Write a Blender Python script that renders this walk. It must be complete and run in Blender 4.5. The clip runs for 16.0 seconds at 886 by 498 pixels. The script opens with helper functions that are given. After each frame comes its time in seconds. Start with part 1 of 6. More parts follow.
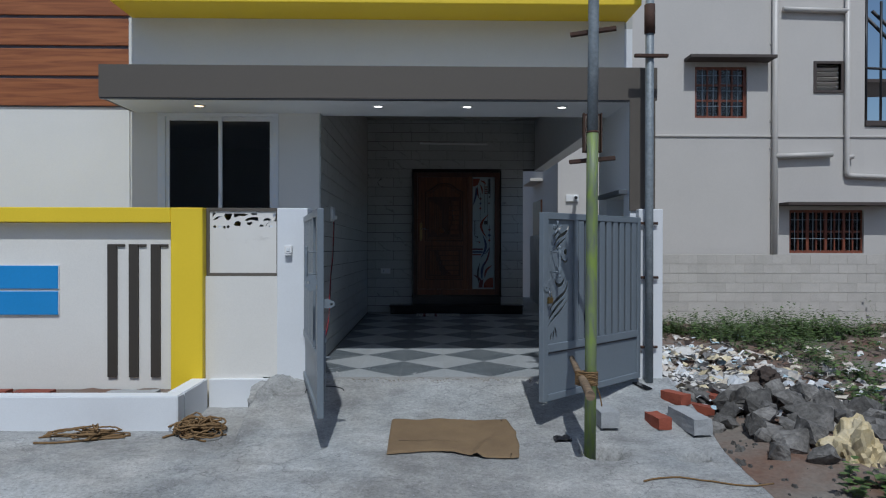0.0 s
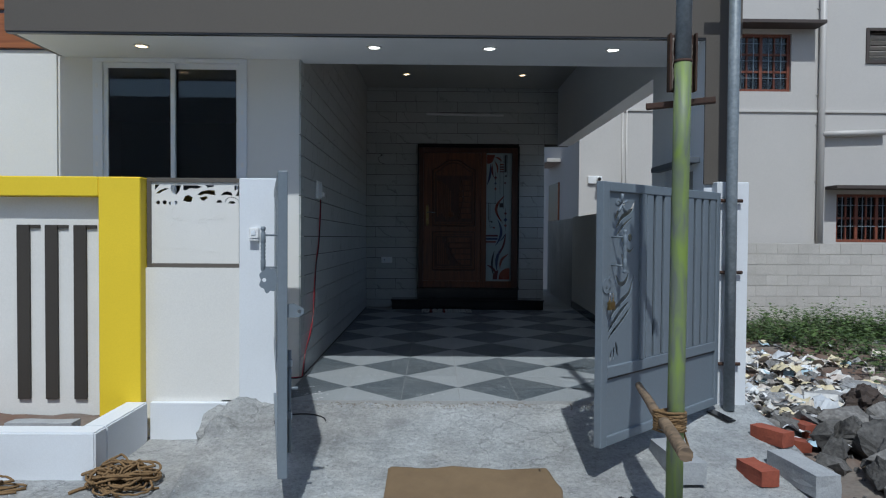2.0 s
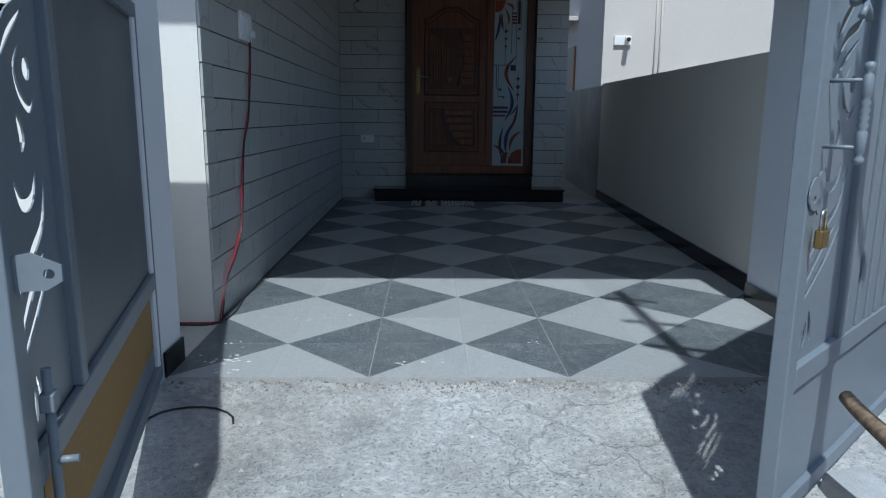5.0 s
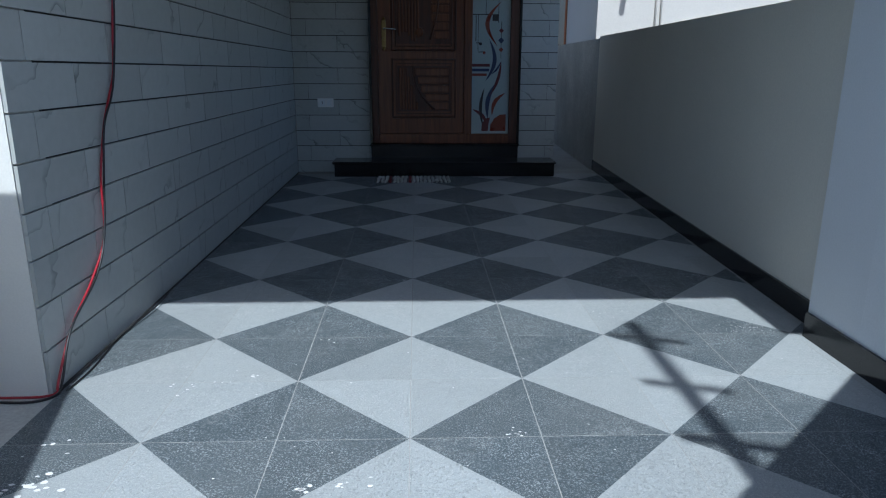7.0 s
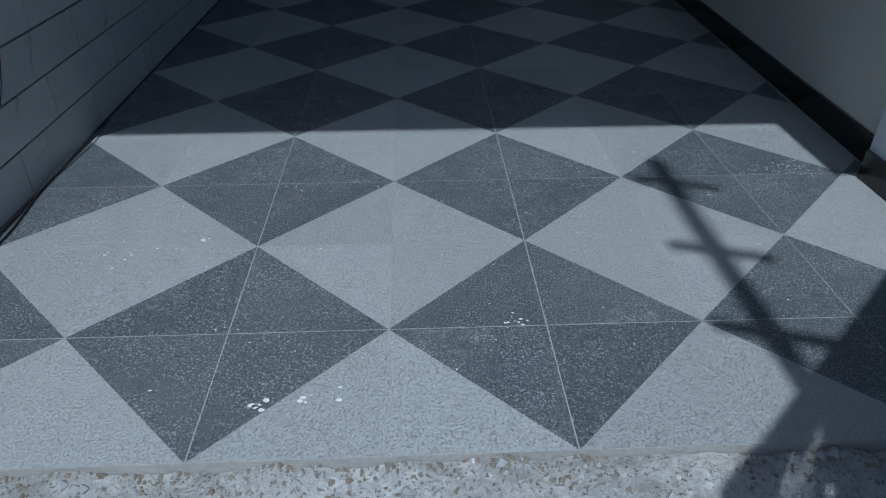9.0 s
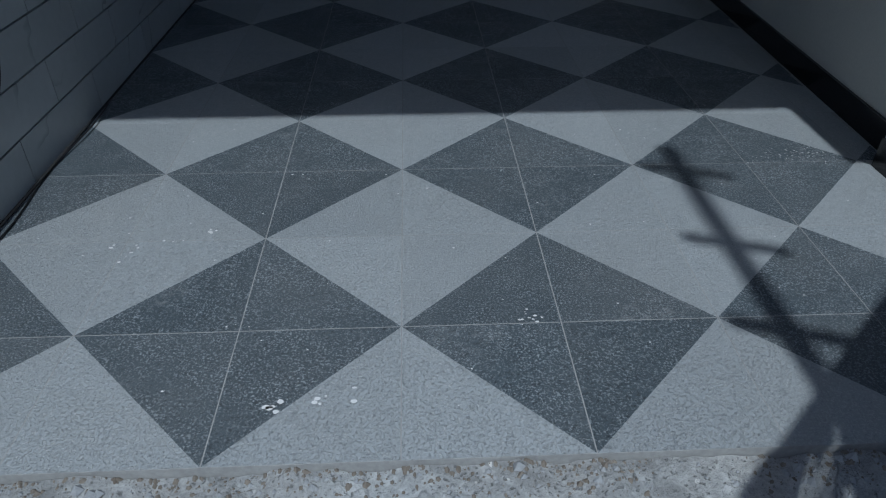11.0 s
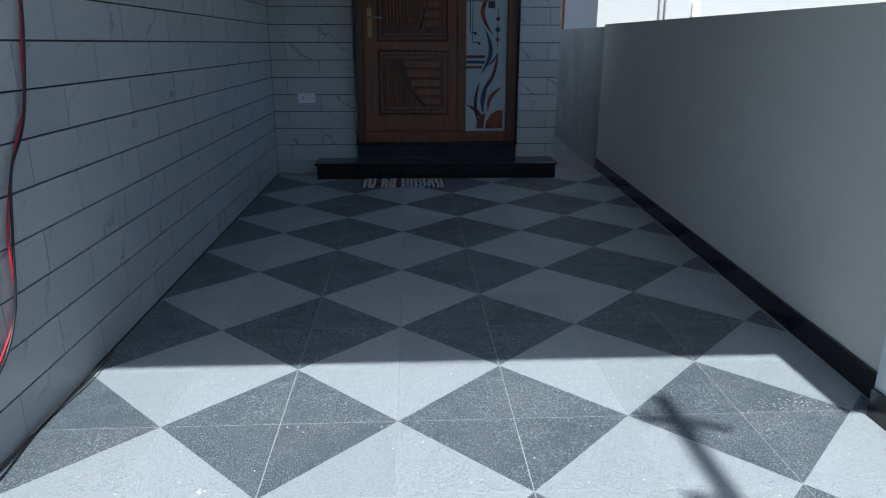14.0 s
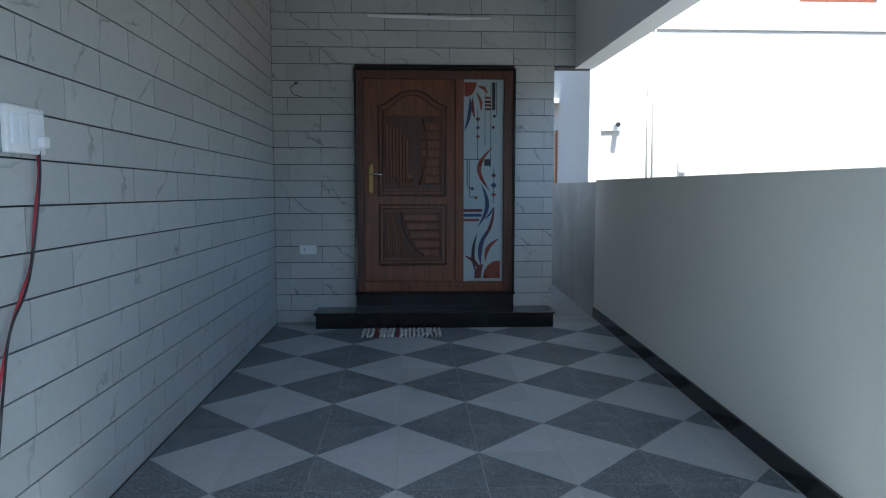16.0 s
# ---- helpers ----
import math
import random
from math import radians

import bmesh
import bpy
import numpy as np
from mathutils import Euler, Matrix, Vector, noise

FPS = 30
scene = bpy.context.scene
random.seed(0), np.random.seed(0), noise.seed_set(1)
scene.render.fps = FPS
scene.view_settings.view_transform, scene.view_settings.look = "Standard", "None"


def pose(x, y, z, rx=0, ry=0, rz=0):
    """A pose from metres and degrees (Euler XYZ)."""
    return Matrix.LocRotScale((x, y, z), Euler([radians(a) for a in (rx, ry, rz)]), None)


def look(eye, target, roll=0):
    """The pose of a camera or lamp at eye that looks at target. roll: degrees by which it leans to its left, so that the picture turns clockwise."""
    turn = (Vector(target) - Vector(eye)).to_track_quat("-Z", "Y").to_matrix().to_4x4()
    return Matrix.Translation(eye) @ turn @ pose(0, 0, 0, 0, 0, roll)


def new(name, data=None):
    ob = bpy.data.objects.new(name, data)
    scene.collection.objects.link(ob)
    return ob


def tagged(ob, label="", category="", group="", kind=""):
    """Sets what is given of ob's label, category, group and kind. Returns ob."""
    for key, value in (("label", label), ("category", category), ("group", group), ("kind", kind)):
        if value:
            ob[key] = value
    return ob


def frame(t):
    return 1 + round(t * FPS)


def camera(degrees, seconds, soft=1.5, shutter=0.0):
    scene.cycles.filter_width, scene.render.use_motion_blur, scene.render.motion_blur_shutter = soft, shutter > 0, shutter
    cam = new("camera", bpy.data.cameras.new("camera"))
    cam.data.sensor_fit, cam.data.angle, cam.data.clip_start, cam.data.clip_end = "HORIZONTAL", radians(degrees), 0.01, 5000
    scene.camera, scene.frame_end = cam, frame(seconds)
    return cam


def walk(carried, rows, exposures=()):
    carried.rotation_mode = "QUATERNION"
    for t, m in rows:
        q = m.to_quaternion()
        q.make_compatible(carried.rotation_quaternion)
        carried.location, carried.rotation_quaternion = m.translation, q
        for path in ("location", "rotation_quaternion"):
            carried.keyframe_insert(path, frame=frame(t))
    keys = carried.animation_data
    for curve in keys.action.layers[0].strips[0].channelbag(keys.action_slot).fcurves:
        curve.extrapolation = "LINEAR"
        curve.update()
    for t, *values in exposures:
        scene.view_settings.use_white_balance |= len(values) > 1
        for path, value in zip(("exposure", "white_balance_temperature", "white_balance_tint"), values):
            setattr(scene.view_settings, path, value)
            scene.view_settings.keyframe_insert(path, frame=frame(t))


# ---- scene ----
# camera and walk
cam = camera(65.8, 16.0, 1.15)
PATH = [
    (0, (-0.135, -6.035, 1.166), (-0.098, -4.035, 1.153), 0.1),
    (0.5, (-0.174, -5.673, 1.149), (-0.141, -3.674, 1.128), 0.5),
    (1, (-0.178, -5.301, 1.14), (-0.146, -3.301, 1.116), 0.5),
    (1.5, (-0.114, -4.924, 1.141), (-0.084, -2.925, 1.104), 0.3),
    (2, (-0.175, -4.583, 1.134), (-0.152, -2.584, 1.085), 0.4),
    (2.5, (-0.222, -4.252, 1.131), (-0.201, -2.253, 1.064), 0.5),
    (3, (-0.169, -3.88, 1.107), (-0.147, -1.883, 1.002), 0.2),
    (3.5, (-0.177, -3.534, 1.08), (-0.154, -1.543, 0.895), 0.3),
    (3.7, (-0.199, -3.39, 1.08), (-0.177, -1.402, 0.862), 0.3),
    (5.8, (-0.078, -2.042, 1.019), (-0.013, -0.096, 0.564), 0.3),
    (6, (-0.045, -1.896, 1.022), (0.025, 0.049, 0.559), 0.2),
    (6.5, (0.031, -1.647, 1.077), (0.101, 0.294, 0.601), 0.1),
    (7, (0.027, -1.448, 1.088), (0.101, 0.482, 0.569), 0.2),
    (7.5, (-0.006, -1.274, 1.105), (0.07, 0.618, 0.461), 0.3),
    (8, (0.013, -1.151, 1.103), (0.084, 0.687, 0.319), 0.1),
    (8.5, (0.088, -0.991, 1.111), (0.157, 0.778, 0.182), -0.2),
    (9, (0.08, -0.935, 1.112), (0.151, 0.737, 0.017), 0.0),
    (9.2, (0.059, -0.93, 1.114), (0.132, 0.706, -0.033), 0.1),
    (11.3, (0.041, -0.872, 1.158), (0.119, 0.751, -0.008), 0.2),
    (11.5, (0.042, -0.872, 1.164), (0.12, 0.771, 0.026), 0.2),
    (12, (0.037, -0.871, 1.186), (0.121, 0.833, 0.142), 0.2),
    (12.5, (0.037, -0.873, 1.206), (0.124, 0.894, 0.273), 0.2),
    (13, (0.038, -0.877, 1.226), (0.13, 0.95, 0.416), 0.2),
    (13.5, (0.044, -0.877, 1.241), (0.139, 0.998, 0.549), 0.2),
    (14, (0.05, -0.873, 1.257), (0.145, 1.035, 0.667), 0.1),
    (14.5, (0.053, -0.875, 1.272), (0.15, 1.063, 0.788), -0.0),
    (15, (0.056, -0.869, 1.276), (0.153, 1.093, 0.899), -0.1),
    (15.5, (0.055, -0.869, 1.293), (0.155, 1.109, 1.016), 0.0),
    (16, (0.057, -0.875, 1.309), (0.158, 1.115, 1.129), -0.0),
]
EXPOSURES = [(0, -0.36, 5700, 6), (2, -0.1, 5650, 4), (3.5, 0.1, 5600, 3), (6, 0.65, 5450, 3), (7, 0.78, 5400, 3), (7.5, 0.85, 5400, 3), (8, 0.6, 5380, 4), (8.5, 0.35, 5340, 4), (9, -0.08, 5300, 3),
             (11.5, -0.4, 5350, 4), (12.5, 0.22, 5400, 4), (13.5, 0.8, 5450, 3), (14.5, 1.48, 5550, 2), (16, 2.02, 5600, 0)]
walk(cam, [(t, look(eye, target, roll)) for t, eye, target, roll in PATH], EXPOSURES)

# daylight
SUN_EL = math.atan(1.53)
sun_way = Vector((-0.003, 1.0, -1.53)).normalized()
world = bpy.data.worlds.new("sky")
scene.world = world
world.use_nodes = True
wn, wl = world.node_tree.nodes, world.node_tree.links
sky = wn.new("ShaderNodeTexSky")
sky.sky_type, sky.sun_disc = "NISHITA", False
sky.sun_elevation, sky.sun_rotation = SUN_EL, radians(180)
sky.air_density, sky.dust_density, sky.ozone_density = 1.0, 1.5, 1.5
wn["Background"].inputs[1].default_value = 0.092
wl.new(sky.outputs[0], wn["Background"].inputs[0])
sun_data = bpy.data.lights.new("sun", "SUN")
sun_data.energy, sun_data.angle, sun_data.color = 3.1, radians(0.8), (1.0, 0.95, 0.88)
sun = new("sun", sun_data)
sun.matrix_world = look(Vector((0, 0, 30)) - sun_way, (0, 0, 30))

# ---------- materials ----------
def surface(name, color, rough=0.6, metal=0.0, var=0.12, scale=2.5, fine=90.0, bump=0.15, other=None, spots=0.0,
            spot_color=(0.9, 0.9, 0.88), spot_scale=30.0, depth=0.004, jitter=0.0, spread=0.55):
    """A procedural surface: colour mottled at two scales, fine relief, and specks where spots is set."""
    m = bpy.data.materials.new(name)
    m.use_nodes = True
    n, l = m.node_tree.nodes, m.node_tree.links
    p = n["Principled BSDF"]
    p.inputs["Metallic"].default_value = metal
    tc = n.new("ShaderNodeTexCoord")
    info = n.new("ShaderNodeObjectInfo")
    off = n.new("ShaderNodeVectorMath")
    off.operation = "MULTIPLY_ADD"
    comb = n.new("ShaderNodeCombineXYZ")
    for i in range(3):
        l.new(info.outputs["Random"], comb.inputs[i])
    l.new(comb.outputs[0], off.inputs[0])
    off.inputs[1].default_value = (7.3, 3.1, 5.7)
    l.new(tc.outputs["Object"], off.inputs[2])
    big = n.new("ShaderNodeTexNoise")
    big.inputs["Scale"].default_value, big.inputs["Detail"].default_value, big.inputs["Roughness"].default_value = scale, 6, 0.62
    small = n.new("ShaderNodeTexNoise")
    small.inputs["Scale"].default_value, small.inputs["Detail"].default_value = fine, 3
    for t in (big, small):
        l.new(off.outputs[0], t.inputs["Vector"])
    ramp = n.new("ShaderNodeValToRGB")
    c2 = other or tuple(c * (1 - 2 * var) for c in color)
    ramp.color_ramp.elements[0].color = (*c2, 1)
    ramp.color_ramp.elements[1].color = (*color, 1)
    ramp.color_ramp.elements[0].position, ramp.color_ramp.elements[1].position = 0.5 - spread / 2, 0.5 + spread / 2
    l.new(big.outputs["Fac"], ramp.inputs["Fac"])
    mix = n.new("ShaderNodeMix")
    mix.data_type, mix.blend_type = "RGBA", "MULTIPLY"
    mix.inputs["Factor"].default_value = min(1.0, var * 2.2)
    fr = n.new("ShaderNodeMapRange")
    fr.inputs["From Min"].default_value, fr.inputs["From Max"].default_value = 0.25, 0.7
    fr.inputs["To Min"].default_value, fr.inputs["To Max"].default_value = 0.5, 1.2
    l.new(small.outputs["Fac"], fr.inputs["Value"])
    l.new(ramp.outputs["Color"], mix.inputs["A"])
    l.new(fr.outputs[0], mix.inputs["B"])
    col = mix.outputs["Result"]
    if jitter:
        jm = n.new("ShaderNodeMapRange")
        jm.inputs["To Min"].default_value, jm.inputs["To Max"].default_value = 1 - jitter, 1 + jitter
        l.new(info.outputs["Random"], jm.inputs["Value"])
        j = n.new("ShaderNodeMix")
        j.data_type, j.blend_type = "RGBA", "MULTIPLY"
        j.inputs["Factor"].default_value = 1
        l.new(col, j.inputs["A"])
        l.new(jm.outputs[0], j.inputs["B"])
        col = j.outputs["Result"]
    if spots:
        sp = n.new("ShaderNodeTexNoise")
        sp.inputs["Scale"].default_value, sp.inputs["Detail"].default_value = spot_scale, 2
        l.new(tc.outputs["Object"], sp.inputs["Vector"])
        st = n.new("ShaderNodeMapRange")
        st.inputs["From Min"].default_value, st.inputs["From Max"].default_value = 0.80 - spots, 0.83 - spots
        l.new(sp.outputs["Fac"], st.inputs["Value"])
        s = n.new("ShaderNodeMix")
        s.data_type = "RGBA"
        s.inputs["B"].default_value = (*spot_color, 1)
        l.new(st.outputs[0], s.inputs["Factor"])
        l.new(col, s.inputs["A"])
        col = s.outputs["Result"]
    l.new(col, p.inputs["Base Color"])
    rr = n.new("ShaderNodeMapRange")
    rr.inputs["To Min"].default_value, rr.inputs["To Max"].default_value = max(0.02, rough - 0.12), min(1, rough + 0.12)
    l.new(big.outputs["Fac"], rr.inputs["Value"])
    l.new(rr.outputs[0], p.inputs["Roughness"])
    if bump:
        add = n.new("ShaderNodeMath")
        add.operation = "MULTIPLY_ADD"
        add.inputs[1].default_value = 0.5
        l.new(small.outputs["Fac"], add.inputs[0])
        l.new(big.outputs["Fac"], add.inputs[2])
        b = n.new("ShaderNodeBump")
        b.inputs["Strength"].default_value, b.inputs["Distance"].default_value = bump, depth
        l.new(add.outputs[0], b.inputs["Height"])
        l.new(b.outputs[0], p.inputs["Normal"])
    return m


def veined(name, color, vein):
    """White marble-look ceramic with soft grey veins."""
    m = surface(name, color, rough=0.34, var=0.05, scale=1.6, fine=30, bump=0.03, jitter=0.05)
    n, l = m.node_tree.nodes, m.node_tree.links
    p = n["Principled BSDF"]
    old = p.inputs["Base Color"].links[0].from_socket
    src = [x for x in n if x.type == "VECT_MATH"][0]
    w = n.new("ShaderNodeTexWave")
    w.wave_profile, w.bands_direction = "SAW", "DIAGONAL"
    for key, v in (("Scale", 1.5), ("Distortion", 7), ("Detail", 4), ("Detail Scale", 1.2), ("Detail Roughness", 0.65)):
        w.inputs[key].default_value = v
    l.new(src.outputs[0], w.inputs["Vector"])
    r = n.new("ShaderNodeValToRGB")
    r.color_ramp.elements[0].position, r.color_ramp.elements[0].color = 0.0, (1, 1, 1, 1)
    r.color_ramp.elements[1].position, r.color_ramp.elements[1].color = 0.09, (0, 0, 0, 1)
    l.new(w.outputs["Fac"], r.inputs["Fac"])
    nz = n.new("ShaderNodeTexNoise")
    nz.inputs["Scale"].default_value = 3.0
    l.new(src.outputs[0], nz.inputs["Vector"])
    gate = n.new("ShaderNodeMapRange")
    gate.inputs["From Min"].default_value, gate.inputs["From Max"].default_value = 0.42, 0.62
    gate.inputs["To Max"].default_value = 0.85
    l.new(nz.outputs["Fac"], gate.inputs["Value"])
    mul = n.new("ShaderNodeMath")
    mul.operation = "MULTIPLY"
    l.new(r.outputs["Color"], mul.inputs[0])
    l.new(gate.outputs[0], mul.inputs[1])
    mx = n.new("ShaderNodeMix")
    mx.data_type = "RGBA"
    mx.inputs["B"].default_value = (*vein, 1)
    l.new(mul.outputs[0], mx.inputs["Factor"])
    l.new(old, mx.inputs["A"])
    l.new(mx.outputs["Result"], p.inputs["Base Color"])
    return m


def grained(name, light, dark, axis="x", rough=0.4, stretch=14.0, scale=3.0):
    """Wood: noise drawn out along one axis."""
    m = bpy.data.materials.new(name)
    m.use_nodes = True
    n, l = m.node_tree.nodes, m.node_tree.links
    p = n["Principled BSDF"]
    tc, mp = n.new("ShaderNodeTexCoord"), n.new("ShaderNodeMapping")
    mp.inputs["Scale"].default_value = [1.0 if a == axis else stretch for a in "xyz"]
    info = n.new("ShaderNodeObjectInfo")
    add = n.new("ShaderNodeVectorMath")
    l.new(tc.outputs["Object"], add.inputs[0])
    l.new(info.outputs["Random"], add.inputs[1])
    l.new(add.outputs[0], mp.inputs["Vector"])
    nz = n.new("ShaderNodeTexNoise")
    nz.inputs["Scale"].default_value, nz.inputs["Detail"].default_value, nz.inputs["Distortion"].default_value = scale, 7, 0.8
    l.new(mp.outputs[0], nz.inputs["Vector"])
    r = n.new("ShaderNodeValToRGB")
    r.color_ramp.elements[0].position, r.color_ramp.elements[0].color = 0.32, (*dark, 1)
    r.color_ramp.elements[1].position, r.color_ramp.elements[1].color = 0.68, (*light, 1)
    l.new(nz.outputs["Fac"], r.inputs["Fac"])
    l.new(r.outputs["Color"], p.inputs["Base Color"])
    p.inputs["Roughness"].default_value = rough
    b = n.new("ShaderNodeBump")
    b.inputs["Strength"].default_value, b.inputs["Distance"].default_value = 0.12, 0.003
    l.new(nz.outputs["Fac"], b.inputs["Height"])
    l.new(b.outputs[0], p.inputs["Normal"])
    return m


def flecked(name, base, fleck, pit, even):
    """Rough-faced ceramic floor tile: pale flecks in clouds, dark pits, cement scuffs and a dusty film."""
    m = bpy.data.materials.new(name)
    m.use_nodes = True
    n, l = m.node_tree.nodes, m.node_tree.links
    p = n["Principled BSDF"]
    tc, info = n.new("ShaderNodeTexCoord"), n.new("ShaderNodeObjectInfo")
    off = n.new("ShaderNodeVectorMath")
    off.operation = "MULTIPLY_ADD"
    comb = n.new("ShaderNodeCombineXYZ")
    for i in range(3):
        l.new(info.outputs["Random"], comb.inputs[i])
    l.new(comb.outputs[0], off.inputs[0])
    off.inputs[1].default_value = (9.1, 4.7, 6.3)
    l.new(tc.outputs["Object"], off.inputs[2])

    def field(scale, detail, rough, lo, hi, a=0.0, b=1.0):
        t, r = n.new("ShaderNodeTexNoise"), n.new("ShaderNodeMapRange")
        t.inputs["Scale"].default_value, t.inputs["Detail"].default_value, t.inputs["Roughness"].default_value = scale, detail, rough
        l.new(off.outputs[0], t.inputs["Vector"])
        for key, x in zip(("From Min", "From Max", "To Min", "To Max"), (lo, hi, a, b)):
            r.inputs[key].default_value = x
        l.new(t.outputs["Fac"], r.inputs["Value"])
        return r.outputs[0]

    def math_of(op, a, b):
        k = n.new("ShaderNodeMath")
        k.operation = op
        l.new(a, k.inputs[0])
        l.new(b, k.inputs[1])
        return k.outputs[0]

    def blend(a, b, f, how="MIX"):
        k = n.new("ShaderNodeMix")
        k.data_type, k.blend_type = "RGBA", how
        for sock, v in (("A", a), ("B", b)):
            if isinstance(v, tuple):
                k.inputs[sock].default_value = (*v, 1)
            else:
                l.new(v, k.inputs[sock])
        l.new(f, k.inputs["Factor"])
        return k.outputs["Result"]

    cloud = field(7, 5, 0.6, 0.32, 0.66, 0.25 + even * 3, 1.0)
    grains = field(185, 3, 0.78, 0.52, 0.585)
    flecks = math_of("MULTIPLY", grains, cloud)
    pits = field(150, 3, 0.75, 0.44, 0.36, 0.0, 0.85)
    col = blend(base, fleck, flecks)
    col = blend(col, pit, pits)
    scuff = math_of("MULTIPLY", field(2.6, 8, 0.75, 0.56, 0.68, 0.0, 0.4), field(60, 3, 0.7, 0.45, 0.6))
    col = blend(col, (0.50, 0.51, 0.51), scuff)
    dust = field(1.7, 4, 0.6, 0.4, 0.7, 0.0, 0.10)
    col = blend(col, (0.44, 0.42, 0.39), dust)
    tone, shade = n.new("ShaderNodeMapRange"), n.new("ShaderNodeMix")
    tone.inputs["To Min"].default_value, tone.inputs["To Max"].default_value = 0.93, 1.07
    l.new(info.outputs["Random"], tone.inputs["Value"])
    shade.data_type, shade.blend_type = "RGBA", "MULTIPLY"
    shade.inputs["Factor"].default_value = 1
    l.new(col, shade.inputs["A"])
    l.new(tone.outputs[0], shade.inputs["B"])
    l.new(shade.outputs["Result"], p.inputs["Base Color"])
    l.new(field(40, 4, 0.6, 0.3, 0.7, 0.42, 0.72), p.inputs["Roughness"])
    bump = n.new("ShaderNodeBump")
    bump.inputs["Strength"].default_value, bump.inputs["Distance"].default_value = 0.8, 0.0022
    l.new(math_of("SUBTRACT", flecks, pits), bump.inputs["Height"])
    l.new(bump.outputs[0], p.inputs["Normal"])
    return m


def glass(name, color, rough=0.02, through_it=True):
    m = bpy.data.materials.new(name)
    m.use_nodes = True
    p = m.node_tree.nodes["Principled BSDF"]
    p.inputs["Base Color"].default_value = (*color, 1)
    p.inputs["Roughness"].default_value = rough
    p.inputs["Transmission Weight"].default_value = 1.0 if through_it else 0.0
    return m


def glow(name, color, strength):
    m = bpy.data.materials.new(name)
    m.use_nodes = True
    p = m.node_tree.nodes["Principled BSDF"]
    p.inputs["Emission Color"].default_value = (*color, 1)
    p.inputs["Emission Strength"].default_value = strength
    return m


def litter_material():
    m = bpy.data.materials.new("litter")
    m.use_nodes = True
    n, l = m.node_tree.nodes, m.node_tree.links
    p = n["Principled BSDF"]
    g = n.new("ShaderNodeNewGeometry")
    r = n.new("ShaderNodeValToRGB")
    r.color_ramp.interpolation = "CONSTANT"
    cols = [(0.62, 0.60, 0.57), (0.42, 0.39, 0.35), (0.74, 0.75, 0.77), (0.50, 0.44, 0.36), (0.30, 0.29, 0.28), (0.66, 0.60, 0.50), (0.40, 0.53, 0.60), (0.56, 0.55, 0.53), (0.62, 0.54, 0.36), (0.38, 0.38, 0.39),
            (0.54, 0.48, 0.43), (0.76, 0.76, 0.75), (0.17, 0.165, 0.16), (0.50, 0.52, 0.55), (0.70, 0.66, 0.58), (0.22, 0.20, 0.18)]
    while len(r.color_ramp.elements) < len(cols):
        r.color_ramp.elements.new(0.5)
    for i, c in enumerate(cols):
        r.color_ramp.elements[i].position, r.color_ramp.elements[i].color = i / len(cols), (*c, 1)
    l.new(g.outputs["Random Per Island"], r.inputs["Fac"])
    l.new(r.outputs["Color"], p.inputs["Base Color"])
    p.inputs["Roughness"].default_value = 0.55
    return m


def leaf_material():
    m = bpy.data.materials.new("leaves")
    m.use_nodes = True
    n, l = m.node_tree.nodes, m.node_tree.links
    p = n["Principled BSDF"]
    g = n.new("ShaderNodeNewGeometry")
    r = n.new("ShaderNodeValToRGB")
    r.color_ramp.elements[0].color, r.color_ramp.elements[1].color = (0.035, 0.065, 0.016, 1), (0.12, 0.19, 0.05, 1)
    l.new(g.outputs["Random Per Island"], r.inputs["Fac"])
    l.new(r.outputs["Color"], p.inputs["Base Color"])
    p.inputs["Roughness"].default_value = 0.55
    return m


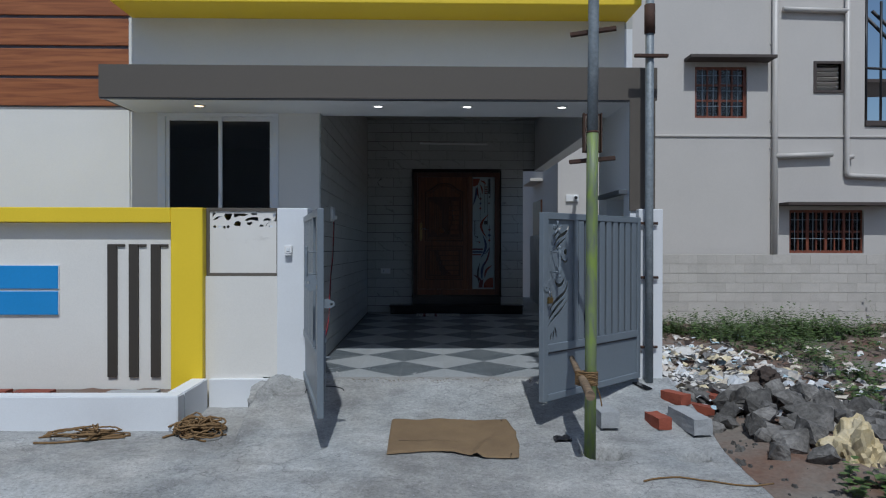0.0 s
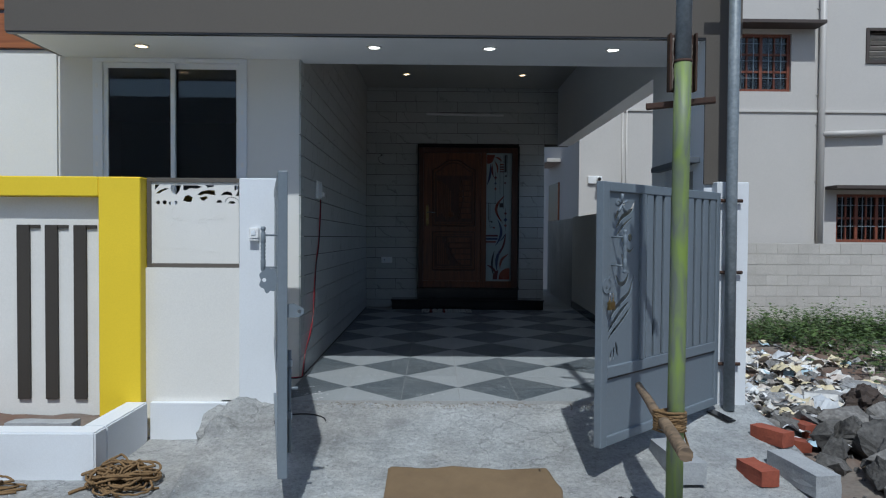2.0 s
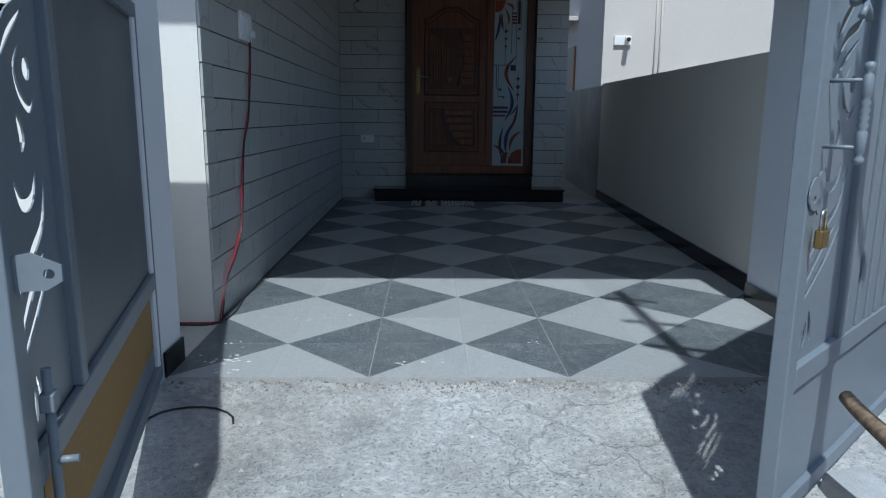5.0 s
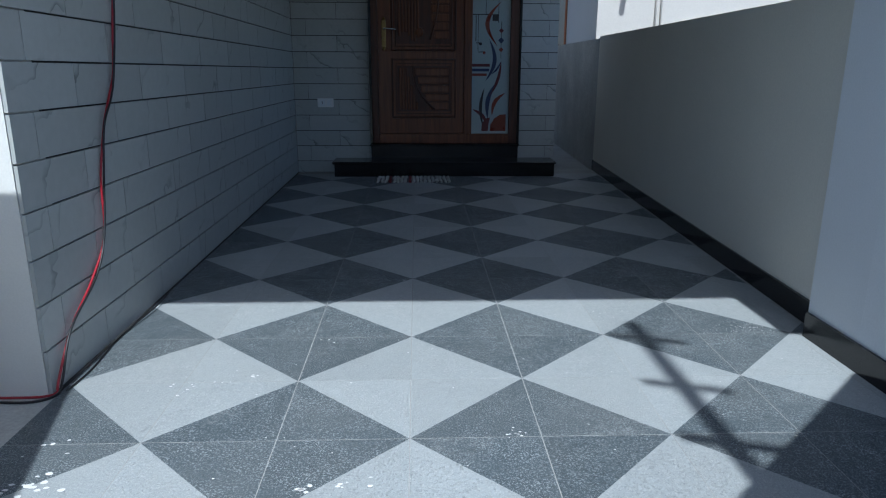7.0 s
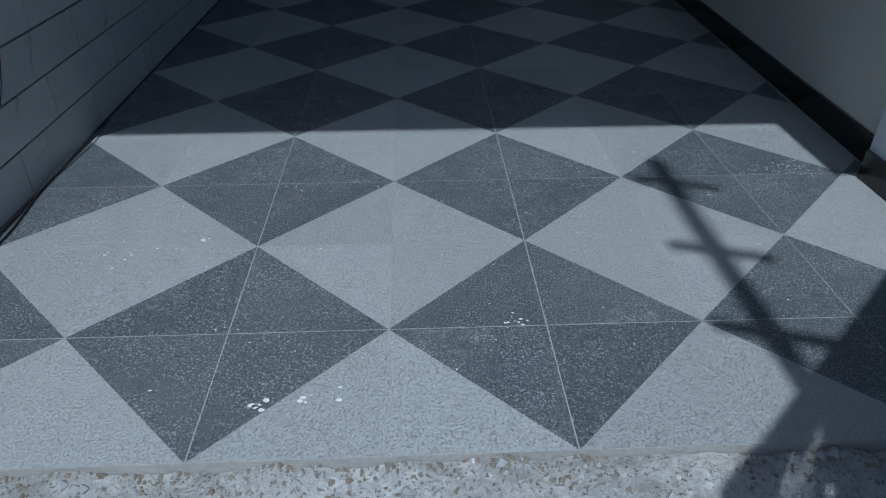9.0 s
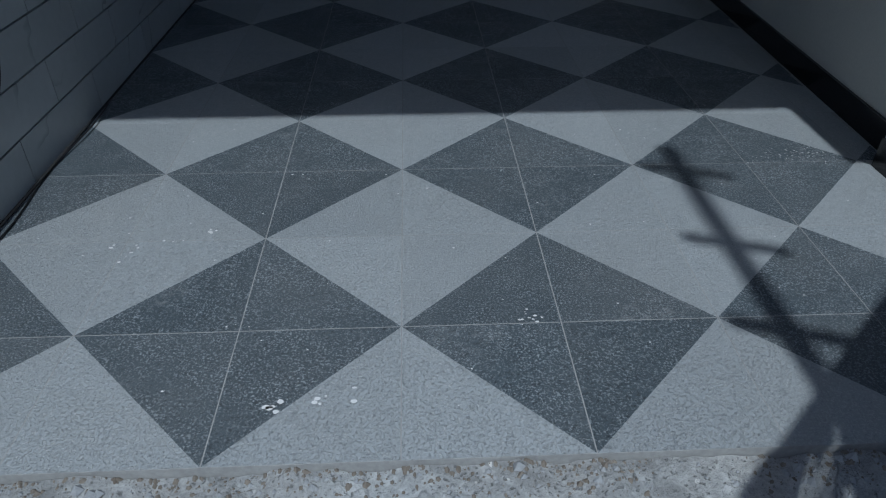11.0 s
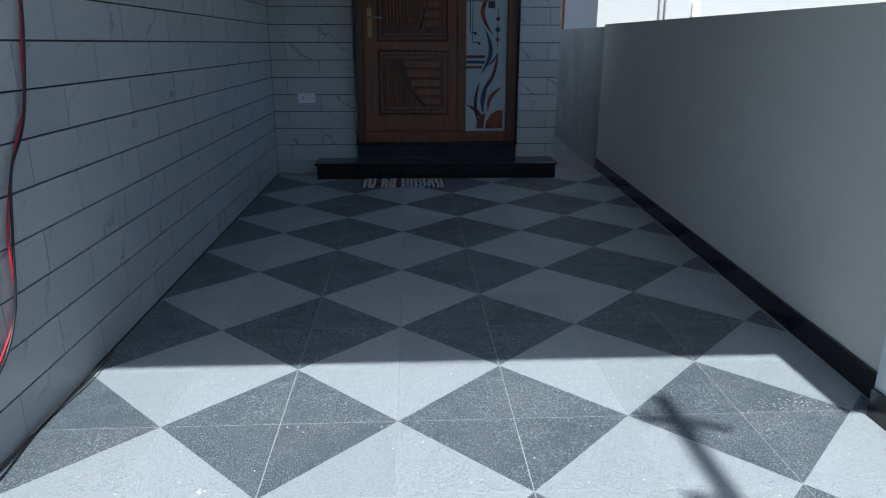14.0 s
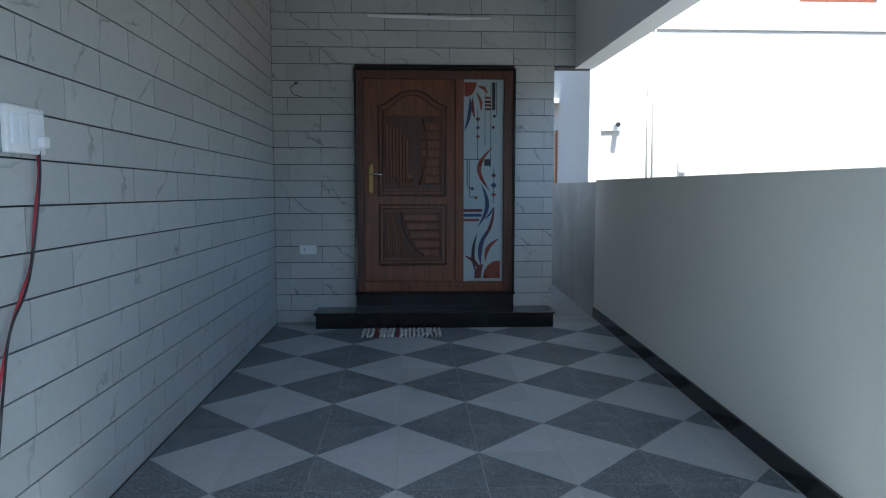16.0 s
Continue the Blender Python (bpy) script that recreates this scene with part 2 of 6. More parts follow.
def weathered_concrete(name):
    """Trowelled site concrete: pale and dark patches, streaks, pits, cracks and pale specks."""
    m = bpy.data.materials.new(name)
    m.use_nodes = True
    n, l = m.node_tree.nodes, m.node_tree.links
    p = n["Principled BSDF"]
    tc = n.new("ShaderNodeTexCoord")

    def noise_at(scale, detail, rough=0.6, stretch=None):
        t = n.new("ShaderNodeTexNoise")
        t.inputs["Scale"].default_value, t.inputs["Detail"].default_value, t.inputs["Roughness"].default_value = scale, detail, rough
        if stretch:
            mp = n.new("ShaderNodeMapping")
            mp.inputs["Scale"].default_value = stretch
            mp.inputs["Rotation"].default_value = (0, 0, 0.5)
            l.new(tc.outputs["Object"], mp.inputs["Vector"])
            l.new(mp.outputs[0], t.inputs["Vector"])
        else:
            l.new(tc.outputs["Object"], t.inputs["Vector"])
        return t.outputs["Fac"]

    def remap(v, lo, hi, a, b):
        r = n.new("ShaderNodeMapRange")
        for key, x in zip(("From Min", "From Max", "To Min", "To Max"), (lo, hi, a, b)):
            r.inputs[key].default_value = x
        l.new(v, r.inputs["Value"])
        return r.outputs[0]

    def times(a, b):
        k = n.new("ShaderNodeMath")
        k.operation = "MULTIPLY"
        l.new(a, k.inputs[0])
        l.new(b, k.inputs[1])
        return k.outputs[0]

    patch = remap(noise_at(1.1, 8, 0.68), 0.35, 0.65, 0.62, 1.12)
    streak = remap(noise_at(2.0, 8, 0.74, (1, 1.7, 1)), 0.34, 0.60, 0.72, 1.08)
    grain = remap(noise_at(38, 5, 0.75), 0.32, 0.62, 0.74, 1.14)
    pits = remap(noise_at(95, 2), 0.30, 0.40, 0.60, 1.0)
    vor = n.new("ShaderNodeTexVoronoi")
    vor.feature = "DISTANCE_TO_EDGE"
    vor.inputs["Scale"].default_value = 0.45
    warp = n.new("ShaderNodeVectorMath")
    warp.operation = "ADD"
    wnz = n.new("ShaderNodeTexNoise")
    wnz.inputs["Scale"].default_value, wnz.inputs["Detail"].default_value = 3.0, 6
    l.new(tc.outputs["Object"], wnz.inputs["Vector"])
    l.new(tc.outputs["Object"], warp.inputs[0])
    l.new(wnz.outputs["Color"], warp.inputs[1])
    l.new(warp.outputs[0], vor.inputs["Vector"])
    crack = remap(vor.outputs["Distance"], 0.0, 0.005, 0.68, 1.0)
    total = times(times(times(patch, streak), times(grain, pits)), crack)
    col = n.new("ShaderNodeMix")
    col.data_type, col.blend_type = "RGBA", "MULTIPLY"
    col.inputs["Factor"].default_value = 1
    warm = n.new("ShaderNodeMix")
    warm.data_type = "RGBA"
    warm.inputs["A"].default_value, warm.inputs["B"].default_value = (0.475, 0.470, 0.455, 1), (0.43, 0.445, 0.45, 1)
    l.new(remap(noise_at(0.8, 4), 0.4, 0.6, 0, 1), warm.inputs["Factor"])
    l.new(warm.outputs["Result"], col.inputs["A"])
    l.new(total, col.inputs["B"])
    speck = n.new("ShaderNodeMix")
    speck.data_type = "RGBA"
    speck.inputs["B"].default_value = (0.66, 0.65, 0.63, 1)
    l.new(remap(noise_at(31, 2), 0.735, 0.75, 0, 1), speck.inputs["Factor"])
    l.new(col.outputs["Result"], speck.inputs["A"])
    l.new(speck.outputs["Result"], p.inputs["Base Color"])
    p.inputs["Roughness"].default_value = 0.88
    bump = n.new("ShaderNodeBump")
    bump.inputs["Strength"].default_value, bump.inputs["Distance"].default_value = 0.9, 0.012
    l.new(times(times(grain, pits), crack), bump.inputs["Height"])
    l.new(bump.outputs[0], p.inputs["Normal"])
    return m


M_white = surface("white_wall_paint", (0.74, 0.73, 0.70), 0.75, var=0.04, scale=1.3, fine=160, bump=0.08)
M_fence = surface("cream_white_paint", (0.76, 0.74, 0.70), 0.75, var=0.05, scale=1.1, fine=120, bump=0.10)
M_blue_white = surface("bluish_white_paint", (0.74, 0.76, 0.79), 0.7, var=0.04, scale=1.5, fine=140, bump=0.08)
# ceiling grey set darker than the white beams to stand in for shade
M_ceiling = surface("shaded_ceiling_grey", (0.46, 0.46, 0.44), 0.8, var=0.04, scale=1.2, fine=140, bump=0.06)
M_grey_wall = surface("warm_grey_paint", (0.77, 0.74, 0.66), 0.7, var=0.05, scale=0.9, fine=110, bump=0.08)
M_stripe = surface("dark_brown_paint", (0.05, 0.042, 0.034), 0.6, var=0.08, scale=1.5, fine=100, bump=0.06)
M_brown = surface("dark_taupe_paint", (0.105, 0.09, 0.075), 0.65, var=0.06, scale=1.2, fine=120, bump=0.06)
M_yellow = surface("yellow_paint", (0.83, 0.60, 0.02), 0.6, var=0.05, scale=1.4, fine=120, bump=0.08)
M_blue = surface("blue_plate", (0.03, 0.26, 0.62), 0.4, var=0.04, scale=2, fine=60, bump=0.0)
M_clad = grained("cladding_wood", (0.36, 0.13, 0.045), (0.20, 0.062, 0.022), "x", 0.45, 16, 1.6)
M_clad_gap = surface("cladding_groove", (0.13, 0.14, 0.17), 0.6, var=0.05)
M_concrete = weathered_concrete("concrete")
M_raw = surface("raw_cement_plaster", (0.50, 0.50, 0.48), 0.9, var=0.2, scale=1.8, fine=45, bump=0.35, other=(0.27, 0.27, 0.26))
M_soil = surface("soil", (0.21, 0.19, 0.165), 0.95, var=0.2, scale=1.5, fine=30, bump=0.6, depth=0.02, other=(0.15, 0.078, 0.05), spread=0.35)
M_dirt = surface("brown_mortar_dirt", (0.30, 0.27, 0.23), 0.95, var=0.25, scale=8, fine=60, bump=0.5, other=(0.14, 0.115, 0.09))
M_tile = veined("marble_tile", (0.46, 0.475, 0.465), (0.135, 0.143, 0.145))
M_grout = surface("dark_grout", (0.035, 0.035, 0.038), 0.8, var=0.1)
M_floor_l = flecked("light_floor_tile", (0.37, 0.395, 0.41), (0.50, 0.515, 0.52), (0.28, 0.30, 0.315), 0.10)
M_floor_d = flecked("dark_floor_tile", (0.080, 0.099, 0.114), (0.39, 0.43, 0.455), (0.040, 0.048, 0.056), 0.0)
M_floor_grout = surface("floor_grout", (0.44, 0.44, 0.43), 0.85, var=0.15)
M_granite = surface("black_granite", (0.012, 0.012, 0.013), 0.16, var=0.2, scale=20, fine=220, bump=0.0, spots=0.02, spot_color=(0.09, 0.09, 0.09), spot_scale=120)
M_door = grained("teak_door", (0.175, 0.055, 0.017), (0.085, 0.026, 0.009), "z", 0.36, 15, 2.2)
M_door_dark = grained("dark_door_frame", (0.085, 0.026, 0.010), (0.042, 0.014, 0.006), "z", 0.45, 15, 2.2)
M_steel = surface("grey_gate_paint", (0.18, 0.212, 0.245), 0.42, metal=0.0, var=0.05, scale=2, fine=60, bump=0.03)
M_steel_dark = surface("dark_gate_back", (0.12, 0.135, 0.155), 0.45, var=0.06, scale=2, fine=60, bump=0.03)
M_primer = surface("ochre_primer", (0.30, 0.17, 0.035), 0.6, var=0.12)
M_upvc = surface("white_upvc", (0.74, 0.77, 0.81), 0.35, var=0.02, scale=2, bump=0.0)
M_plastic = surface("white_plastic", (0.78, 0.78, 0.78), 0.3, var=0.02, scale=2, bump=0.0)
M_dark_plastic = surface("dark_plastic", (0.03, 0.03, 0.032), 0.35, var=0.05, bump=0.0)
M_pole_green = grained("flaking_green_paint", (0.21, 0.29, 0.06), (0.145, 0.165, 0.135), "z", 0.55, 5, 5)
M_pole_grey = surface("galvanised_pipe", (0.29, 0.325, 0.35), 0.5, metal=0.1, var=0.2, scale=9, fine=50, bump=0.15, other=(0.15, 0.175, 0.195))
M_rust = surface("rusty_iron", (0.10, 0.05, 0.033), 0.8, metal=0.2, var=0.2, scale=12, fine=80, bump=0.3, other=(0.045, 0.028, 0.022))
M_weld = surface("weld_scale", (0.30, 0.27, 0.24), 0.7, metal=0.3, var=0.3, scale=60, fine=220, bump=0.5, other=(0.10, 0.06, 0.045))
M_rope = surface("coir_rope", (0.26, 0.16, 0.07), 0.9, var=0.2, scale=30, fine=160, bump=0.6, other=(0.15, 0.09, 0.04))
M_burlap = surface("burlap", (0.225, 0.155, 0.085), 0.95, var=0.2, scale=4, fine=240, bump=0.6, other=(0.15, 0.10, 0.055))
M_stick = grained("weathered_stick", (0.27, 0.19, 0.12), (0.11, 0.08, 0.055), "x", 0.8, 10, 4)
M_brick = surface("red_brick", (0.33, 0.085, 0.045), 0.85, var=0.15, scale=9, fine=70, bump=0.4, other=(0.20, 0.05, 0.03), jitter=0.15)
M_cblock = surface("concrete_block", (0.42, 0.43, 0.44), 0.9, var=0.15, scale=12, fine=120, bump=0.6, other=(0.3, 0.31, 0.32))
M_rock = surface("grey_rubble_stone", (0.21, 0.20, 0.188), 0.85, var=0.35, scale=7, fine=36, bump=0.9, depth=0.02, other=(0.065, 0.060, 0.055), jitter=0.4, spread=0.4)
M_nb = surface("neighbour_grey_paint", (0.565, 0.535, 0.505), 0.75, var=0.05, scale=0.6, fine=60, bump=0.06)
M_nb_trim = surface("brown_sunshade", (0.075, 0.058, 0.052), 0.7, var=0.1)
M_nb_wood = grained("window_wood", (0.23, 0.07, 0.035), (0.12, 0.035, 0.02), "z", 0.5, 12, 3)
M_pvc = surface("grey_pvc_pipe", (0.55, 0.52, 0.49), 0.4, var=0.05, scale=3, bump=0.0)
M_wallblock = surface("fly_ash_block", (0.55, 0.515, 0.48), 0.9, var=0.09, scale=3, fine=50, bump=0.3, jitter=0.05, other=(0.46, 0.43, 0.395))
M_mortar = surface("mortar", (0.50, 0.465, 0.43), 0.92, var=0.1, bump=0.2)
M_brass = surface("brass", (0.36, 0.25, 0.10), 0.38, metal=1.0, var=0.1, scale=30, bump=0.0)
M_chrome = surface("steel", (0.6, 0.6, 0.6), 0.25, metal=1.0, var=0.05, scale=30, bump=0.0)
M_red_wire = surface("red_wire", (0.35, 0.015, 0.03), 0.45, var=0.05, bump=0.0)
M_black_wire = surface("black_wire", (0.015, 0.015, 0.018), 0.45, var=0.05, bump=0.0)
M_sack = surface("yellowed_plastic_sack", (0.62, 0.56, 0.42), 0.6, var=0.15, scale=4, fine=50, bump=0.3, other=(0.52, 0.38, 0.14))
M_cloth = surface("dark_brown_cloth", (0.075, 0.055, 0.045), 0.9, var=0.2, scale=8, bump=0.3)
M_glass_dark = glass("window_glass", (0.55, 0.58, 0.6))
M_frost = surface("frosted_glass", (0.36, 0.42, 0.43), 0.05, var=0.04, scale=2, bump=0.0)
M_lamp = glow("lamp_glow", (1.0, 0.93, 0.8), 5.0)
M_lamp_warm = glow("lamp_glow_warm", (1.0, 0.62, 0.3), 6.0)
M_leaf, M_litter = leaf_material(), litter_material()


# ---------- building blocks ----------
def put(bm, x0, x1, y0, y1, z0, z1, mi=0, m=None):
    """Adds a box to bm, of material slot mi, moved by m."""
    vs = [bm.verts.new((m @ Vector(c)) if m else c) for c in
          ((x0, y0, z0), (x1, y0, z0), (x1, y1, z0), (x0, y1, z0), (x0, y0, z1), (x1, y0, z1), (x1, y1, z1), (x0, y1, z1))]
    for f in ((3, 2, 1, 0), (4, 5, 6, 7), (0, 1, 5, 4), (1, 2, 6, 5), (2, 3, 7, 6), (3, 0, 4, 7)):
        bm.faces.new([vs[i] for i in f]).material_index = mi
    return bm


def box(x0, x1, y0, y1, z0, z1, bevel=0.0, seg=2):
    bm = put(bmesh.new(), x0, x1, y0, y1, z0, z1)
    if bevel:
        bmesh.ops.bevel(bm, geom=bm.edges[:], offset=bevel, segments=seg, affect="EDGES", profile=0.5)
    return bm


def tube(points, r, sides=10, r_end=None, caps=True):
    """A round bar along points, tapering to r_end."""
    bm = bmesh.new()
    pts = [Vector(p) for p in points]
    rings = []
    for i, p in enumerate(pts):
        d = (pts[min(i + 1, len(pts) - 1)] - pts[max(i - 1, 0)]).normalized()
        a = d.orthogonal().normalized() if i == 0 else (a - d * a.dot(d)).normalized()
        b = d.cross(a)
        k = r if r_end is None else r + (r_end - r) * i / (len(pts) - 1)
        rings.append([bm.verts.new(p + (a * math.cos(q) + b * math.sin(q)) * k) for q in (2 * math.pi * s / sides for s in range(sides))])
    for u, v in zip(rings, rings[1:]):
        for s in range(sides):
            f = bm.faces.new((u[s], u[(s + 1) % sides], v[(s + 1) % sides], v[s]))
            f.smooth = True
    if caps:
        bm.faces.new(rings[0][::-1])
        bm.faces.new(rings[-1])
    return bm


def lathe(profile, sides=16, m=None):
    """A turned solid: (radius, height) pairs round z."""
    bm = bmesh.new()
    rings = [[bm.verts.new((r * math.cos(2 * math.pi * s / sides), r * math.sin(2 * math.pi * s / sides), z)) for s in range(sides)] for r, z in profile]
    for u, v in zip(rings, rings[1:]):
        for s in range(sides):
            bm.faces.new((u[s], u[(s + 1) % sides], v[(s + 1) % sides], v[s])).smooth = True
    bm.faces.new(rings[0][::-1])
    bm.faces.new(rings[-1])
    if m:
        bmesh.ops.transform(bm, matrix=m, verts=bm.verts)
    return bm


def plate(outline, holes, thick, m=None):
    """A flat sheet in x and z with holes cut through it, thick along y."""
    bm = bmesh.new()
    edges = []
    for loop in [outline] + holes:
        vs = [bm.verts.new((x, 0, z)) for x, z in loop]
        edges += [bm.edges.new((vs[i], vs[(i + 1) % len(vs)])) for i in range(len(vs))]
    bmesh.ops.triangle_fill(bm, use_beauty=True, use_dissolve=False, edges=edges, normal=(0, -1, 0))
    got = bmesh.ops.extrude_face_region(bm, geom=bm.faces[:])
    bmesh.ops.translate(bm, vec=(0, thick, 0), verts=[v for v in got["geom"] if isinstance(v, bmesh.types.BMVert)])
    bmesh.ops.recalc_face_normals(bm, faces=bm.faces[:])
    if m:
        bmesh.ops.transform(bm, matrix=m, verts=bm.verts)
    return bm


def swoosh(x0, z0, x1, z1, bend, width, n=9):
    """A crescent from one point to another."""
    a, b = Vector((x0, z0)), Vector((x1, z1))
    d = b - a
    s = Vector((-d.y, d.x)).normalized()
    mid = [a + d * (i / n) + s * bend * math.sin(math.pi * i / n) for i in range(n + 1)]
    up = [tuple(mid[i] + s * width * 0.5 * math.sin(math.pi * i / n) ** 0.8) for i in range(1, n)]
    down = [tuple(mid[i] - s * width * 0.5 * math.sin(math.pi * i / n) ** 0.8) for i in range(n - 1, 0, -1)]
    return [tuple(mid[0])] + up + [tuple(mid[n])] + down


def disc(x, z, r, n=12):
    return [(x + r * math.cos(2 * math.pi * i / n), z + r * math.sin(2 * math.pi * i / n)) for i in range(n)]


def mesh_of(name, bm, mats):
    me = bpy.data.meshes.new(name)
    bm.to_mesh(me)
    bm.free()
    for m in mats if isinstance(mats, (list, tuple)) else [mats]:
        me.materials.append(m)
    return me


def part(name, bm, material, parent, label=""):
    ob = new(name, mesh_of(name, bm, material))
    ob.parent = parent
    if label:
        ob["label"] = label
    return ob


def solid(name, bm, material, label, category, group="", kind="", at=None):
    """A thing that is one mesh."""
    ob = new(name, mesh_of(name, bm, material))
    if at is not None:
        ob.matrix_world = at
    return tagged(ob, label, category, group, kind)


def thing(name, label, category, at=None, group="", kind=""):
    ob = new(name)
    ob.empty_display_size = 0.1
    if at is not None:
        ob.matrix_world = at
    return tagged(ob, label, category, group, kind)


def structure(name, bm, material, label, category="wall"):
    return solid(name, bm, material, label, category, kind="structure")


def piece(name, me, parent, loc):
    ob = new(name, me)
    ob.parent = parent
    ob.location = loc
    return ob


# ---------- ground ----------
def smooth(a, b, x):
    t = min(1.0, max(0.0, (x - a) / (b - a)))
    return t * t * (3 - 2 * t)


def lerp_table(table, x):
    for (xa, za), (xb, zb) in zip(table, table[1:]):
        if x <= xb:
            t = max(0.0, (x - xa) / (xb - xa))
            return za + (zb - za) * t
    return table[-1][1]


def ramp_z(y):
    return lerp_table([(-9, -0.36), (-3.5, -0.34), (-2.3, -0.30), (-1.5, -0.25), (-0.9, -0.185), (-0.12, -0.040), (-0.03, -0.012), (0.0, -0.008)], y)


def paving_z(x, y):
    """The concrete in front of the house: a ramp to the gate, with a lower apron beside it."""
    ragged = 0.07 * noise.noise((x * 3, y * 3, 1.7)) + 0.03 * noise.noise((x * 11, y * 11, 5.7))
    edge = -1.57 + 0.13 * smooth(-0.3, -2.4, y) + 0.6 * ragged
    k = smooth(edge - 0.02, edge + 0.012, x)
    apron = min(-0.245, ramp_z(y)) - 0.01
    z = apron + (ramp_z(y) - apron) * k
    z += 0.010 * noise.noise((x * 1.3, y * 1.3, 0.3)) + 0.005 * noise.noise((x * 7, y * 7, 4.1)) + 0.0025 * noise.noise((x * 22, y * 22, 2.0))
    if y > -0.14 and -1.2 < x < 1.65:
        z -= 0.022 * smooth(-0.12, -0.01, y) * max(0.0, 0.5 + 1.2 * noise.noise((x * 7, y * 9, 8.0)) + 0.6 * noise.noise((x * 26, y * 26, 2.0)))
        z += 0.008 * smooth(-0.14, -0.05, y) * noise.noise((x * 34, y * 34, 5.0))
    lip = -1.62 + 0.10 * noise.noise((x * 2.2, 4.0, 0.0)) + 0.03 * noise.noise((x * 13, 6.0, 0.0))
    z -= 0.016 * smooth(lip + 0.02, lip - 0.02, y) * smooth(-1.45, -1.3, x) * smooth(-0.70, -0.85, x)
    for hx, hy, hr, hd in ((1.05, -1.43, 0.12, 0.10), (1.63, -1.50, 0.085, 0.15), (-1.53, -0.34, 0.10, -0.05), (-1.42, -0.10, 0.12, -0.045)):
        d = math.hypot((x - hx) / 1.3, y - hy) / hr
        if d < 1.6:
            z -= hd * (1 - smooth(0.5, 1.2, d)) * (0.8 + 0.8 * noise.noise((x * 20, y * 20, 3.0)))
    return z


def paving_right(y):
    return 1.975 - 0.14 * smooth(-0.3, -2.2, y) - 0.25 * smooth(-2.2, -6, y) + 0.025 * noise.noise((y * 3.0, 0.5, 0.0))


def grid_mesh(xs, ys, height):
    bm = bmesh.new()
    rows = [[bm.verts.new((x, y, height(x, y))) for x in xs] for y in ys]
    for a, b in zip(rows, rows[1:]):
        for i in range(len(xs) - 1):
            bm.faces.new((a[i], a[i + 1], b[i + 1], b[i])).smooth = True
    return bm


def paving():
    bm = bmesh.new()
    ys = [-15.98, -14, -12, -10, -9] + [-8 + 0.1 * i for i in range(45)] + [-3.5 + 0.02 * i for i in range(175)] + [-0.002]
    fixed = [-16, -13, -10, -8] + [-6.5 + 0.1 * i for i in range(44)] + [-2.1 + 0.02 * i for i in range(175)]
    rows = []
    for y in ys:
        xr = paving_right(y)
        xs = fixed + [1.4 + (xr - 1.4) * k / 26 for k in range(27)]
        rows.append([bm.verts.new((x, y, paving_z(x, y))) for x in xs])
    for a, b in zip(rows, rows[1:]):
        for i in range(len(a) - 1):
            bm.faces.new((a[i], a[i + 1], b[i + 1], b[i])).smooth = True
    edge = [r[-1] for r in rows]
    low = [bm.verts.new((v.co.x + 0.03, v.co.y, -0.7)) for v in edge]
    for i in range(len(edge) - 1):
        bm.faces.new((edge[i], low[i], low[i + 1], edge[i + 1]))
    return bm


structure("pavement", paving(), M_concrete, "rough grey concrete ramp and apron in front of the gate", "pavement")


def hull(points, bevel=0.0):
    """The convex solid round some points, its edges chipped."""
    bm = bmesh.new()
    for p in points:
        bm.verts.new(p)
    got = bmesh.ops.convex_hull(bm, input=bm.verts[:])
    junk = {g for g in got["geom_interior"] + got["geom_unused"] if isinstance(g, bmesh.types.BMVert)}
    if junk:
        bmesh.ops.delete(bm, geom=list(junk), context="VERTS")
    if bevel:
        bmesh.ops.bevel(bm, geom=bm.edges[:], offset=bevel, segments=1, affect="EDGES")
    return bm


def broken_slab():
    rng = random.Random(8)
    pts = []
    for x, y, z in ((-1.62, -0.37, -0.30), (-1.62, -0.37, -0.115), (-1.58, -0.02, -0.30), (-1.58, -0.03, -0.03), (-1.25, -0.02, -0.10), (-1.22, -0.28, -0.12), (-1.36, -0.40, -0.16), (-1.48, -0.44, -0.31), (-1.30, -0.44, -0.28), (-1.61, -0.2, -0.062)):
        pts.append((x, y, z))
        pts += [(x + rng.gauss(0, 0.018), y + rng.gauss(0, 0.018) if y < -0.1 else y, z + rng.gauss(0, 0.008)) for _ in range(3)]
    bm = hull(pts)
    bmesh.ops.triangulate(bm, faces=bm.faces[:])
    bmesh.ops.subdivide_edges(bm, edges=bm.edges[:], cuts=5, use_grid_fill=True)
    for v in bm.verts:
        v.co += 0.010 * noise.noise_vector(v.co * 9) + 0.004 * noise.noise_vector(v.co * 31)
    return bm


structure("broken_slab", broken_slab(), M_concrete, "broken end of the old concrete slab at the gate post", "slab")


def ground_z(x, y):
    base = -0.52
    if x > 1.6 and -6 < y < 8.6:
        near = smooth(5.5, 2.0, x) * smooth(5, 0.5, y) * smooth(-4.5, -2.5, y)
        base += 0.12 * near + 0.10 * noise.noise((x * 0.9, y * 0.9, 0.0)) + 0.035 * noise.noise((x * 4, y * 4, 0.0))
        heap = math.exp(-((x - 3.05) / 0.75) ** 2 - ((y + 0.25) / 0.8) ** 2)
        base += 0.08 * heap
        base += 0.12 * math.exp(-((x - 3.4) / 1.2) ** 2 - ((y - 2.6) / 1.6) ** 2)
    return base


gx = [-600, -100, -30, -10, 0, 1.5] + [1.6 + 0.09 * i for i in range(110)] + [12, 14, 20, 40, 120, 600]
gy = [-600, -100, -30, -10] + [-6 + 0.1 * i for i in range(146)] + [9, 12, 20, 40, 120, 600]
